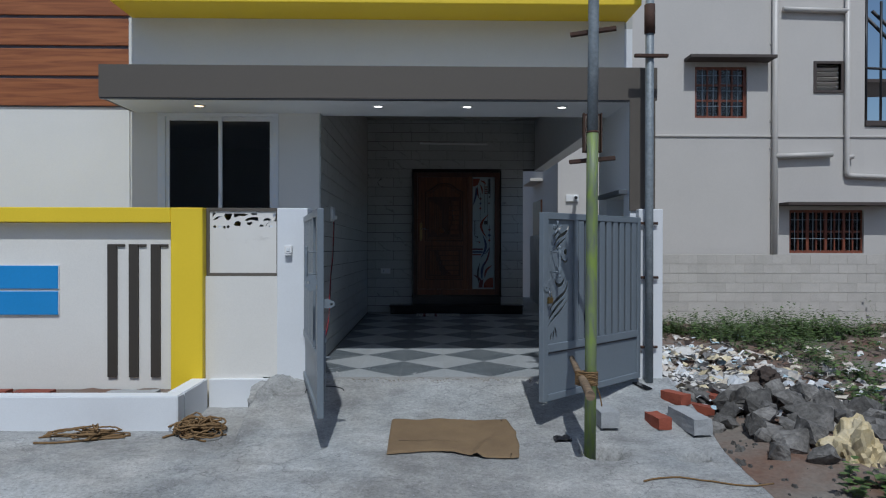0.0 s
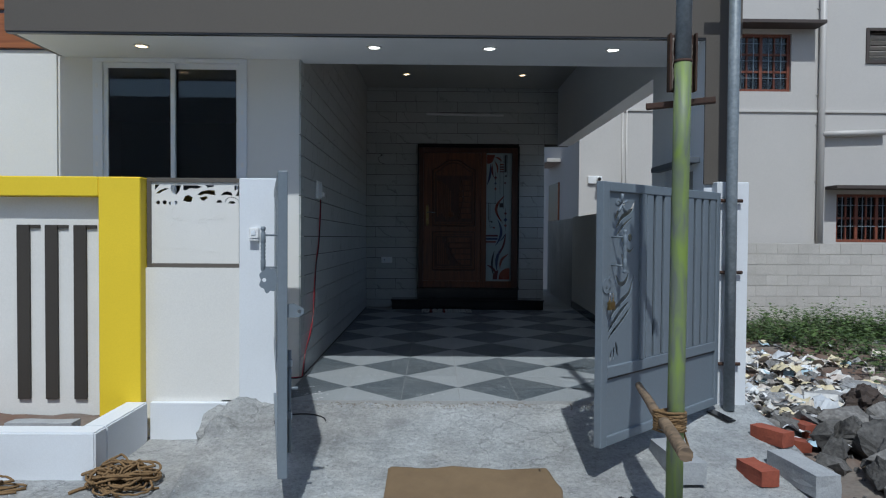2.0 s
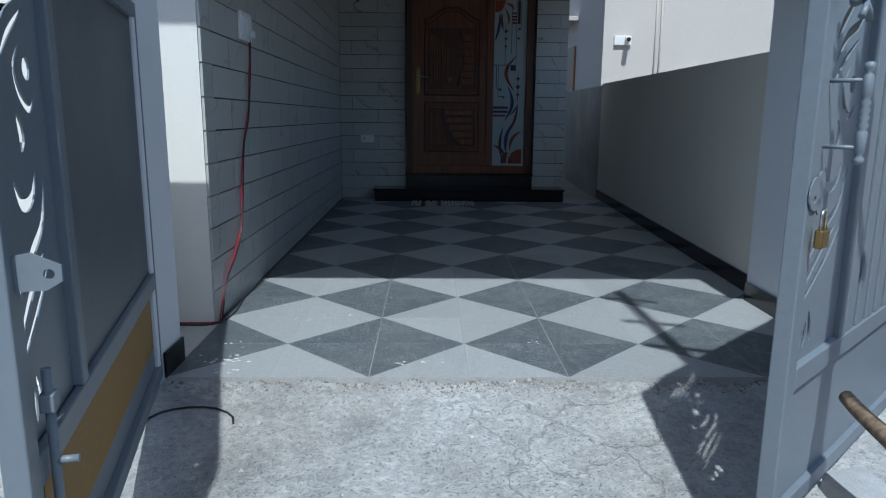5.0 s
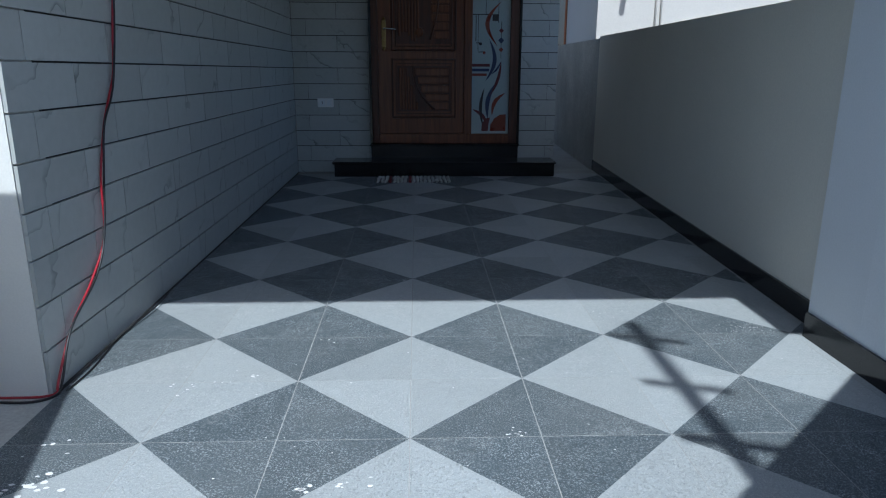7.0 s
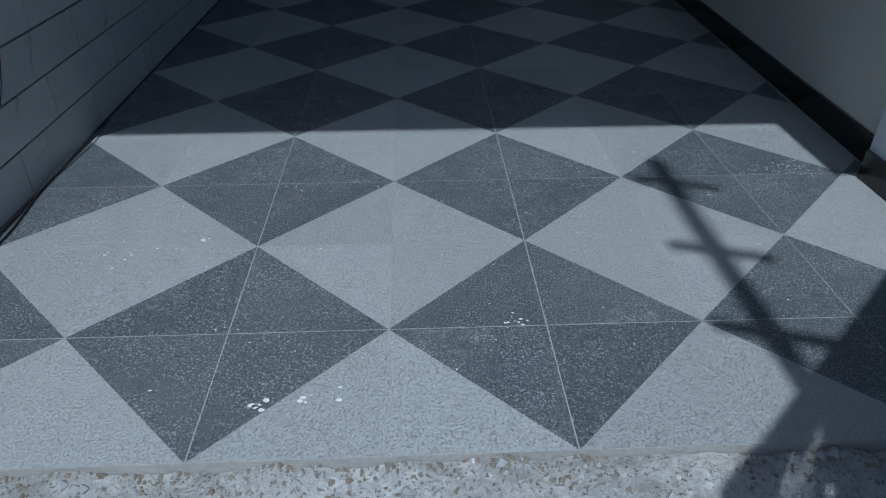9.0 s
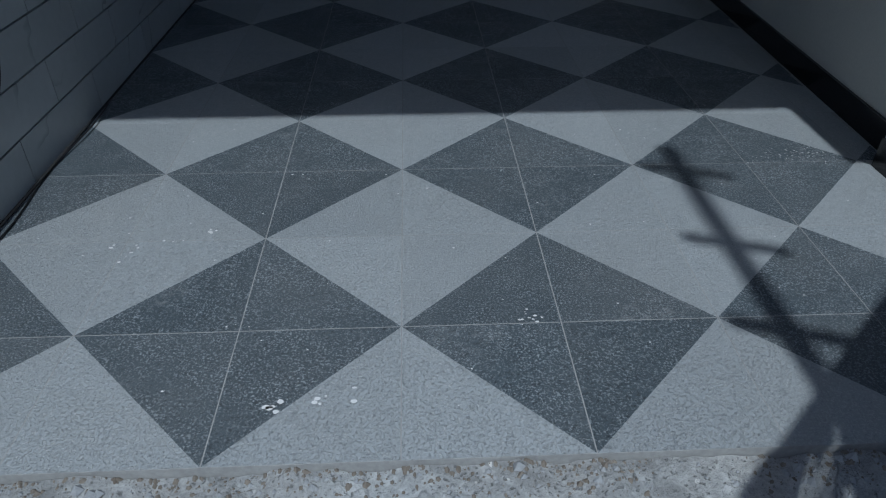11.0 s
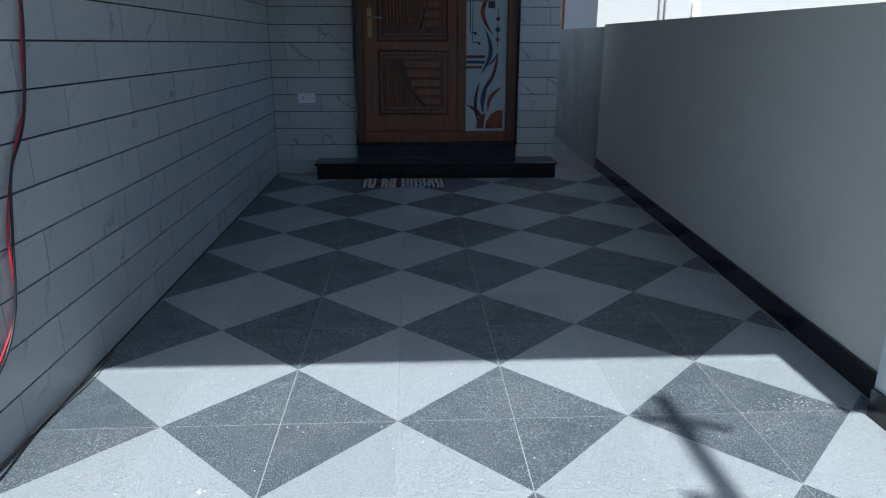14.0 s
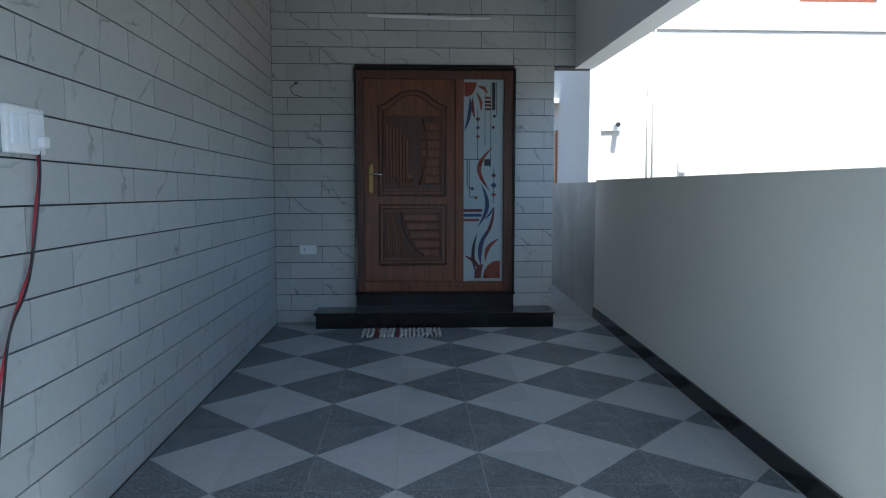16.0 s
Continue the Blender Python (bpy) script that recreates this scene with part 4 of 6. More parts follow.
ear = part("lock_ear", plate([(0, -0.03), (0.05, -0.03), (0.075, -0.015), (0.075, 0.012), (0.03, 0.035), (0, 0.03)], [disc(0.055, -0.002, 0.009)], 0.006, pose(0, 0, 0, 0, 0, 90)), M_steel, gl)
ear.location = (W_L - 0.03, 0.02, 0.77)
bolt = part("tower_bolt", tube([(0, 0, 0.02), (0, 0, 0.50)], 0.009, 10), M_steel, gl, "long grey tower bolt")
bolt.location = (W_L - 0.10, 0.034, 0.08)
part("bolt_knob", tube([(0, 0, 0.32), (0, 0.04, 0.32)], 0.008, 8), M_steel, bolt)
for z in (0.18, 0.42):
    part("bolt_guide", box(-0.018, 0.018, -0.013, 0.013, z, z + 0.035, 0.003), M_steel, bolt)
part("primer_patch", box(0.10, W_L - 0.12, 0.0005, 0.004, 0.15, 0.43), M_primer, gl, "bare ochre primer on the back of the leaf")

# ---------- window of the front wall ----------
win = thing("window_1", "white sliding window with two dark panes", "window", kind="structure")
wy = FRONT - 0.012
fr = 0.075
for b in ((WX0, WX1, WZ0, WZ0 + fr), (WX0, WX1, WZ1 - 0.03, WZ1)):
    part("frame_rail", box(b[0], b[1], wy, wy + 0.09, b[2], b[3], 0.004), M_upvc, win)
for x0, x1 in ((WX0, WX0 + fr), (WX1 - 0.06, WX1)):
    part("frame_stile", box(x0, x1, wy, wy + 0.09, WZ0 + fr, WZ1 - 0.03, 0.004), M_upvc, win)
mx = -2.20
for x0, x1, dy in ((WX0 + fr, mx + 0.02, 0.0), (mx - 0.02, WX1 - 0.06, 0.03)):
    sash = part("sash", box(x0, x1, wy + 0.02 + dy, wy + 0.045 + dy, WZ1 - 0.07, WZ1 - 0.03, 0.003), M_upvc, win)
    part("sash_stile", box(x0, x0 + 0.035, wy + 0.02 + dy, wy + 0.045 + dy, WZ0 + fr, WZ1 - 0.07, 0.003), M_upvc, sash)
    part("sash_stile", box(x1 - 0.035, x1, wy + 0.02 + dy, wy + 0.045 + dy, WZ0 + fr, WZ1 - 0.07, 0.003), M_upvc, sash)
    part("sash_rail", box(x0 + 0.035, x1 - 0.035, wy + 0.02 + dy, wy + 0.045 + dy, WZ0 + fr, WZ0 + fr + 0.04, 0.003), M_upvc, sash)
    pane = part("pane", box(x0 + 0.035, x1 - 0.035, wy + 0.03 + dy, wy + 0.034 + dy, WZ0 + fr + 0.04, WZ1 - 0.07), M_glass_dark, sash, "dark reflecting glass")
for x in (WX0 + 0.02, WX1 - 0.045):
    for k in range(4):
        part("film_mark", box(x, x + 0.02, wy - 0.0015, wy - 0.0002, 1.62 + 0.2 * k, 1.655 + 0.2 * k), M_plastic, win)
structure("window_cill", box(WX0 - 0.01, WX1 + 0.01, FRONT - 0.06, FRONT - 0.013, WZ0 - 0.035, WZ0, 0.004), M_upvc, "white cill under the front window", "cill")


# ---------- entrance door ----------
def entrance_door():
    d = thing("door_1", "closed carved brown teak door with a painted glass sidelight", "door", kind="structure")
    yf = 5.63
    part("granite_jamb", box(DX0, DX0 + 0.022, yf, BW + 0.15, DZ0, DZ1, 0.002), M_granite, d, "thin black granite jamb")
    part("granite_jamb", box(DX1 - 0.022, DX1, yf, BW + 0.15, DZ0, DZ1, 0.002), M_granite, d, "thin black granite jamb")
    part("granite_head", box(DX0 + 0.022, DX1 - 0.022, yf, BW + 0.15, DZ1 - 0.022, DZ1, 0.002), M_granite, d)
    a, b, t = DX0 + 0.023, DX1 - 0.023, DZ1 - 0.023
    part("frame_stile", box(a, a + 0.065, yf + 0.012, BW + 0.06, DZ0, t, 0.004), M_door_dark, d)
    part("frame_stile", box(b - 0.085, b, yf + 0.012, BW + 0.06, DZ0, t, 0.004), M_door_dark, d)
    part("frame_head", box(a + 0.065, b - 0.085, yf + 0.012, BW + 0.06, t - 0.075, t, 0.004), M_door_dark, d)
    part("frame_sill", box(a + 0.065, b - 0.085, yf + 0.012, BW + 0.06, DZ0, DZ0 + 0.095, 0.004), M_door, d)
    part("mullion", box(0.505, 0.585, yf + 0.012, BW + 0.06, DZ0 + 0.095, t - 0.075, 0.005), M_door, d)
    x0, x1, z0, z1 = a + 0.067, 0.503, DZ0 + 0.097, t - 0.077
    leaf = part("door_leaf", box(x0, x1, yf + 0.035, yf + 0.075, z0, z1, 0.002), M_door, d, "carved teak door leaf")
    L, yl = leaf, yf + 0.035
    px0, px1 = -0.215, 0.415

    def rim(points, r):
        part("moulding", tube(points + points[:1], r, 6, caps=False), M_door_dark, L)

    for inset, r in ((0.0, 0.013), (0.038, 0.008)):
        rim([(px0 + inset, yl, 0.57 + inset), (px1 - inset, yl, 0.57 + inset), (px1 - inset, yl, 1.14 - inset), (px0 + inset, yl, 1.14 - inset)], r)
        arch = []
        for i in range(13):
            u = i / 12
            rise = smooth(0.0, 0.42, u) * smooth(1.0, 0.58, u)
            arch.append((px0 + inset + u * (px1 - px0 - 2 * inset), yl, 2.07 - inset + 0.135 * rise))
        rim([(px1 - inset, yl, 1.23 + inset), (px0 + inset, yl, 1.23 + inset)] + arch, r)
    for zb, zt in ((0.63, 1.08), (1.29, 1.98)):
        part("sunk_field", box(px0 + 0.045, px1 - 0.045, yl - 0.003, yl, zb, zt), M_door_dark, L)
    for k in range(7):
        x = px0 + 0.065 + k * 0.031
        part("flute", box(x, x + 0.021, yl - 0.016, yl - 0.005, 1.36 + 0.05 * math.sin(k), 1.90 - 0.004 * k * k, 0.005, 1), M_door, L)
        top = 1.06
        bottom = 0.65
        part("flute", box(x * 0.9 - 0.01, x * 0.9 + 0.009, yl - 0.016, yl - 0.005, bottom, top - (0.0 if k < 3 else 0.085 * (k - 2)), 0.005, 1), M_door, L)
    for k in range(7):
        z = 1.34 + 0.083 * k
        part("carved_slat", box(0.205 - 0.03 * math.sin(k * 0.5), px1 - 0.062, yl - 0.016, yl - 0.005, z, z + 0.07, 0.007, 1), M_door, L)
    for k in range(5):
        z = 0.65 + 0.084 * k
        part("carved_slat", box(0.16 - 0.05 * k ** 0.8 + 0.0, px1 - 0.062, yl - 0.016, yl - 0.005, z, z + 0.07, 0.007, 1), M_door, L)
    part("carved_curve", tube([(-0.01 + 0.22 * u ** 2.2, yl - 0.012, 1.07 - 0.42 * u) for u in (i / 10 for i in range(11))], 0.011, 6), M_door_dark, L)
    part("carved_curve", tube([(0.15 + 0.09 * math.sin(2.4 * u + 0.6), yl - 0.012, 1.95 - 0.62 * u) for u in (i / 12 for i in range(13))], 0.011, 6), M_door_dark, L)
    part("rosette", lathe([(0.045, 0), (0.04, 0.012), (0.02, 0.016), (0.008, 0.024)], 14, pose(0.06, yl - 0.002, 1.40, 90)), M_door, L)
    h = part("door_handle", box(-0.022, 0.022, -0.010, 0, -0.13, 0.13, 0.008), M_brass, d, "antique brass lever handle")
    h.location = (-0.295, yl, 1.385)
    part("lever", tube([(0, -0.01, 0.045), (0, -0.045, 0.045), (0.03, -0.05, 0.048), (0.12, -0.05, 0.04)], 0.010, 8, 0.007), M_chrome, h)
    part("finial", lathe([(0.016, 0), (0.02, 0.008), (0.006, 0.03)], 10, pose(0, -0.005, 0.13)), M_brass, h)
    part("finial", lathe([(0.016, 0), (0.02, 0.008), (0.006, 0.03)], 10, pose(0, -0.005, -0.13, 180)), M_brass, h)
    part("key_knob", lathe([(0.014, 0), (0.012, 0.018)], 10, pose(0, -0.008, -0.05, 90)), M_brass, h)
    # sidelight with painted flames and lines
    gx0, gx1, gz0, gz1 = 0.586, 0.946, 0.425, 2.30
    pane = part("sidelight", box(gx0 - 0.001, gx1 + 0.02, yf + 0.05, yf + 0.056, gz0 - 0.02, gz1 + 0.02), M_frost, d, "frosted glass with painted flames")
    red, wine, navy, black = PAINTS
    G = lambda x, y: (gx0 + (x - 408) / 138 * (gx1 - gx0), gz1 - (y - 84) / 680 * (gz1 - gz0))

    def flame(a, b, bend, wd, paint):
        part("painted_flame", plate(swoosh(*G(*a), *G(*b), -bend, wd, 14), [], 0.0015, pose(0, yf + 0.0482, 0)), paint, pane)

    for a, b, bend, wd, paint in (((431, 132), (411, 252), -0.02, 0.034, navy), ((441, 134), (449, 208), 0.012, 0.028, wine), ((453, 118), (471, 186), -0.02, 0.026, red), ((456, 98), (496, 124), -0.018, 0.028, red),
                                  ((519, 302), (506, 458), 0.125, 0.042, red), ((473, 432), (460, 582), -0.075, 0.040, navy), ((521, 506), (474, 640), -0.03, 0.030, wine), ((519, 512), (484, 556), -0.012, 0.018, navy),
                                  ((498, 590), (472, 716), 0.035, 0.044, navy), ((540, 622), (489, 706), 0.045, 0.038, red), ((458, 604), (456, 748), 0.035, 0.032, black), ((412, 682), (472, 742), -0.030, 0.036, wine)):
        flame(a, b, bend, wd, paint)
    part("painted_sun", plate([G(410, 86), G(410, 134), G(424, 134), G(440, 126), G(450, 108), G(456, 86)], [], 0.0015, pose(0, yf + 0.0465, 0)), red, pane)
    part("painted_bloom", plate([G(482, 762), G(484, 738), G(498, 716), G(520, 702), G(544, 700), G(544, 762)], [], 0.0015, pose(0, yf + 0.0465, 0)), red, pane)
    part("painted_bloom", plate([G(448, 762), G(450, 736), G(462, 716), G(482, 712), G(476, 738), G(474, 762)], [], 0.0015, pose(0, yf + 0.0465, 0)), wine, pane)
    for x0, y0, x1, y1, mt in ((458, 176, 460, 350, black), (485, 96, 487, 300, black), (506, 86, 508, 376, black), (526, 86, 528, 198, black), (511, 86, 523, 180, black), (487, 134, 506, 142, red), (487, 148, 506, 155, wine),
                               (487, 160, 506, 167, red), (487, 173, 506, 180, wine), (484, 347, 506, 370, black), (408, 346, 484, 349, black), (420, 349, 423, 440, black), (429, 349, 431, 474, black), (423, 444, 438, 447, black),
                               (431, 476, 450, 479, black), (518, 372, 520, 500, black), (408, 519, 477, 529, wine), (408, 536, 475, 546, navy), (408, 553, 466, 562, red)):
        a2, b2 = G(x0, y1), G(x1, y0)
        part("painted_bar", box(a2[0], b2[0], yf + 0.0485, yf + 0.0498, a2[1], b2[1]), mt, pane)
    for x, y, r, mt in ((460, 210, 0.024, wine), (460, 240, 0.020, navy), (460, 270, 0.020, red), (519, 403, 0.024, wine), (519, 437, 0.030, navy), (519, 469, 0.024, red)):
        x, z = G(x, y)
        part("painted_diamond", plate([(x - r, z), (x, z - r), (x + r, z), (x, z + r)], [], 0.0015, pose(0, yf + 0.0465, 0)), mt, pane)
    for x, y, mt in ((520, 200, black), (516, 238, wine), (440, 449, black), (454, 480, red)):
        x, z = G(x, y)
        part("painted_dot", plate(disc(x, z, 0.015), [], 0.0015, pose(0, yf + 0.0465, 0)), mt, pane)
    return d


PAINTS = (surface("red_glass_paint", (0.19, 0.03, 0.012), 0.3, var=0.1, bump=0), surface("wine_glass_paint", (0.10, 0.012, 0.016), 0.3, var=0.1, bump=0),
          surface("navy_glass_paint", (0.02, 0.035, 0.10), 0.3, var=0.1, bump=0), surface("black_glass_paint", (0.015, 0.015, 0.02), 0.3, var=0.1, bump=0))
entrance_door()

steps = thing("granite_step", "polished black granite step with a bullnose edge before the door", "step", group="entrance steps")
part("riser", box(-0.80, 1.415, 5.42, BW + 0.01, 0.0, 0.125, 0.002), M_granite, steps)
part("tread", box(-0.82, 1.43, 5.40, BW + 0.008, 0.125, 0.15, 0.008), M_granite, steps)
steps = thing("granite_step", "black granite threshold block under the door", "step", group="entrance steps")
part("riser", box(DX0 + 0.01, DX1 - 0.01, 5.605, BW + 0.15, 0.15, 0.285, 0.002), M_granite, steps)
part("tread", box(DX0 - 0.005, DX1 + 0.005, 5.59, BW + 0.15, 0.285, 0.309, 0.008), M_granite, steps)

# striped door mat
mat_thing = thing("door_mat", "dark woven door mat with ragged white and red stripes", "mat", pose(0, 0, 0))
part("cloth", grid_mesh([-0.37 + 0.02 * i for i in range(37)], [5.03 + 0.02 * i for i in range(19)], lambda x, y: 0.006 + 0.003 * noise.noise((x * 14, y * 14, 0))), M_black_wire, mat_thing, "black woven cloth")
rng = random.Random(3)
M_mat_red = surface("red_yarn", (0.22, 0.03, 0.035), 0.9, var=0.15, fine=200, bump=0.4)
M_mat_white = surface("white_yarn", (0.70, 0.69, 0.66), 0.9, var=0.15, fine=200, bump=0.4)
for i in range(19):
    x = -0.345 + 0.0375 * i
    pts = [(x + 0.012 * rng.uniform(-1, 1), 5.02 + 0.03 * k, 0.012) for k in range(12)]
    part("stripe", tube(pts, 0.0105, 6), M_mat_red if i in (3, 8) else M_mat_white, mat_thing)

# ---------- fittings in the carport ----------
tl = thing("tube_light", "slim white tube light batten high on the tiled wall", "light", pose(0.262, BW - 0.002, 2.892, 0, 0.9, 0))
part("batten", box(-0.58, 0.58, -0.03, 0, -0.016, 0.016, 0.006), M_plastic, tl)
part("clip", box(-0.012, 0.012, -0.032, 0, 0.016, 0.026, 0.002), M_dark_plastic, tl)
so = thing("wall_socket", "white electric socket plate on the tiled wall", "socket", pose(-0.901, BW - 0.001, 0.712))
part("plate", box(-0.082, 0.082, -0.012, 0, -0.045, 0.045, 0.005), M_plastic, so)
part("outlet", box(-0.058, -0.008, -0.015, -0.011, -0.03, 0.03, 0.003), M_upvc, so)
part("pin_holes", box(-0.036, -0.030, -0.0158, -0.0148, -0.012, 0.016), M_dark_plastic, so)
part("rocker", box(0.014, 0.052, -0.017, -0.011, -0.03, 0.03, 0.004), M_upvc, so)
sw = thing("switch_board", "white switch board with a plugged-in cable on the tiled wall", "switch", pose(LW + 0.001, 1.465, 1.495, 0, 0, 90))
part("plate", box(-0.115, 0.115, -0.02, 0, -0.078, 0.078, 0.006), M_plastic, sw)
part("socket_face", box(0.01, 0.10, -0.026, -0.018, -0.062, 0.062, 0.005), M_upvc, sw)
for k in range(2):
    part("rocker", box(-0.095 + 0.048 * k, -0.052 + 0.048 * k, -0.027, -0.018, -0.05, 0.05, 0.004), M_upvc, sw)
part("plug", box(0.045, 0.09, -0.05, -0.024, -0.055, -0.015, 0.008), M_plastic, sw)
wire_path = [(1.54, 1.44), (1.54, 1.35), (1.505, 1.217), (1.462, 1.055), (1.40, 0.96), (1.317, 0.85), (1.245, 0.66), (1.205, 0.44), (1.075, 0.305), (0.865, 0.184), (0.745, 0.04), (0.715, 0.008)]


def cable(dx, dy, tail):
    raw = [Vector((LW + 0.012 + dx, y + dy * math.sin(3 * i), z)) for i, (y, z) in enumerate(wire_path)] + [Vector(p) for p in tail]
    pts = []
    for i in range(len(raw) - 1):
        p0, p1, p2, p3 = raw[max(0, i - 1)], raw[i], raw[i + 1], raw[min(len(raw) - 1, i + 2)]
        for k in range(5):
            t = k / 5
            pts.append(0.5 * ((2 * p1) + (p2 - p0) * t + (2 * p0 - 5 * p1 + 4 * p2 - p3) * t * t + (3 * p1 - p0 - 3 * p2 + p3) * t ** 3))
    return tube(pts + [raw[-1]], 0.0045, 6)


cb = thing("cable", "twisted red and black cable hanging down the tiled wall", "cable")
part("red_core", cable(0, 0.006, [(-1.25, 0.695, 0.005), (-1.40, 0.69, 0.005), (-1.51, 0.67, 0.005), (-1.46, 0.60, 0.005), (-1.35, 0.585, 0.005), (-1.39, 0.51, 0.005), (-1.52, 0.49, 0.005)]), M_red_wire, cb, "red insulated wire")
part("black_core", cable(0.006, -0.012, [(-1.26, 0.66, 0.005), (-1.39, 0.66, 0.005), (-1.49, 0.62, 0.005), (-1.56, 0.50, 0.005)]), M_black_wire, cb, "black insulated wire")
fl = [(LW + 0.03 + 0.012 * math.sin(9 * y), y, 0.006 + 0.01 * max(0, math.sin(5 * y))) for y in (0.74 + 0.06 * i for i in range(19))]
solid("floor_wire", tube(fl, 0.003, 6), M_black_wire, "thin black wire lying along the foot of the tiled wall", "wire")
hook = thing("wire_stub", "short bare wire end hanging from a hole in the tiles", "wire", pose(-0.99, BW - 0.004, 2.28))
part("grommet", lathe([(0.014, 0), (0.012, 0.012)], 10, pose(0, 0, 0, 90)), M_dark_plastic, hook)
part("wire", tube([(0, 0, 0), (0.0, -0.04, -0.01), (-0.05, -0.05, -0.05), (-0.02, -0.04, -0.11), (0.05, -0.04, -0.13)], 0.004, 6), M_black_wire, hook)

meter = thing("meter_box", "grey electricity meter in the pier niche", "meter", pose(CX0 + 0.10, 0.60, NZ0 + 0.002, 0, 0, -90))
part("case", box(-0.09, 0.09, -0.08, 0, 0, 0.20, 0.01), M_plastic, meter)
part("display", box(-0.06, 0.06, -0.085, -0.079, 0.11, 0.17, 0.003), M_dark_plastic, meter)
part("cover", box(-0.08, 0.08, -0.09, -0.079, 0.01, 0.08, 0.004), M_steel, meter)


def downlight(x, y, z, warm=False):
    d = thing("downlight", "small round recessed ceiling light, switched on", "light", pose(x, y, z), group="recessed lights")
    part("trim_ring", lathe([(0.055, 0.0), (0.055, -0.006), (0.042, -0.008), (0.040, -0.002)], 20), M_plastic, d)
    part("lens", lathe([(0.039, -0.001), (0.039, -0.004)], 20), M_lamp_warm if warm else M_lamp, d, "glowing lens")


for x in (-0.62, 0.205, 1.09):
    downlight(x, 0.34, SOFFIT)
downlight(-2.28, 0.36, SOFFIT, True)
for x in (-0.58, 1.01):
    downlight(x, 4.87, CEIL, True)

# ---------- neighbour's house ----------
M_bar = surface("pale_blue_iron_bar", (0.30, 0.36, 0.40), 0.5, var=0.05, bump=0.0)
NY = 9.0
nb = thing("neighbour_house", "two-storey grey rendered house with barred wooden windows", "house")
bm = bmesh.new()
holes = [(5.70, 6.86, 3.97, 5.11), (7.82, 9.52, 0.99, 1.95), (8.40, 8.95, 4.60, 5.18)]
xs = sorted({2.67, 9.49} | {h[0] for h in holes} | {min(h[1], 9.49) for h in holes})
zs = sorted({-0.6, 8.6} | {h[2] for h in holes} | {h[3] for h in holes})
for xa, xb in zip(xs, xs[1:]):
    for za, zb in zip(zs, zs[1:]):
        if not any(h[0] <= xa and xb <= h[1] + 0.05 and h[2] <= za and zb <= h[3] for h in holes):
            put(bm, xa, xb, NY, NY + 0.2, za, zb)
bmesh.ops.remove_doubles(bm, verts=bm.verts, dist=0.0005)
part("front_wall", bm, M_nb, nb)
part("side_wall", put(bmesh.new(), 2.67, 2.87, NY + 0.201, 18, -0.6, 8.6), M_nb, nb)
part("far_wall", put(bmesh.new(), 2.871, 9.28, 17.8, 18, -0.6, 8.6), M_nb, nb)
part("lower_block", put(bmesh.new(), 9.489, 16, NY + 0.001, 17.79, -0.6, 3.80), M_nb, nb)
part("terrace_edge", box(9.50, 16.05, NY - 0.04, NY + 0.15, 3.81, 3.93, 0.01), M_nb_trim, nb)
part("end_wall", put(bmesh.new(), 9.29, 9.488, NY + 0.201, 17.79, -0.6, 8.6), M_nb, nb)
part("roof", put(bmesh.new(), 2.6, 9.55, NY - 0.1, 18.1, 8.601, 8.75), M_nb, nb)
part("inner_floor", put(bmesh.new(), 2.88, 9.28, NY + 0.21, 17.7, 3.3, 3.45), M_nb, nb)
part("string_course", box(2.68, 16, NY - 0.03, NY - 0.001, 3.555, 3.60, 0.006), M_nb, nb)


def nb_window(x0, x1, z0, z1, lights, rows):
    w = part("window", box(x0, x1, NY + 0.06, NY + 0.12, z0, z0 + 0.06, 0.004), M_nb_wood, nb, "brown wooden window with iron bars")
    part("frame", box(x0, x1, NY + 0.06, NY + 0.12, z1 - 0.06, z1, 0.004), M_nb_wood, w)
    # black sheet in place of the unlit room behind the glass
    part("curtain", box(x0 + 0.01, x1 - 0.01, NY + 0.16, NY + 0.17, z0 + 0.01, z1 - 0.01), M_black_wire, w, "black sheet standing for the dark room behind the panes")
    step = (x1 - x0 - 0.06) / lights
    for i in range(lights + 1):
        xx = x0 + i * step
        part("frame", box(xx, xx + 0.06, NY + 0.058, NY + 0.122, z0 + 0.06, z1 - 0.06, 0.004), M_nb_wood, w)
    for i in range(lights):
        a, b = x0 + i * step + 0.06, x0 + (i + 1) * step
        part("pane", box(a, b, NY + 0.10, NY + 0.105, z0 + 0.06, z1 - 0.06), M_glass_dark, w)
        for r in range(1, rows):
            zz = z0 + 0.06 + (z1 - z0 - 0.12) * r / rows
            part("glazing_bar", box(a, b, NY + 0.07, NY + 0.11, zz - 0.02, zz + 0.02), M_nb_wood, w)
        part("glazing_bar", box((a + b) / 2 - 0.015, (a + b) / 2 + 0.015, NY + 0.07, NY + 0.11, z0 + 0.06, z1 - 0.06), M_nb_wood, w)
        for k in range(2):
            xx = a + (b - a) * (k + 0.5) / 2
            part("iron_bar", tube([(xx, NY + 0.055, z0 + 0.05), (xx, NY + 0.055, z1 - 0.05)], 0.008, 6), M_bar, w)
        for r in range(rows):
            zz = z0 + 0.06 + (z1 - z0 - 0.12) * (r + 0.62) / rows
            part("iron_bar", tube([(a, NY + 0.05, zz), (b, NY + 0.05, zz)], 0.006, 6), M_bar, w)
    return w


nb_window(5.70, 6.86, 3.97, 5.11, 2, 3)
nb_window(7.82, 9.52, 0.99, 1.95, 4, 2)
part("sunshade", box(5.45, 7.33, NY - 0.42, NY - 0.001, 5.20, 5.27, 0.008), M_nb_trim, nb)
part("sunshade", box(7.58, 10.0, NY - 0.42, NY - 0.001, 2.03, 2.10, 0.008), M_nb_trim, nb)
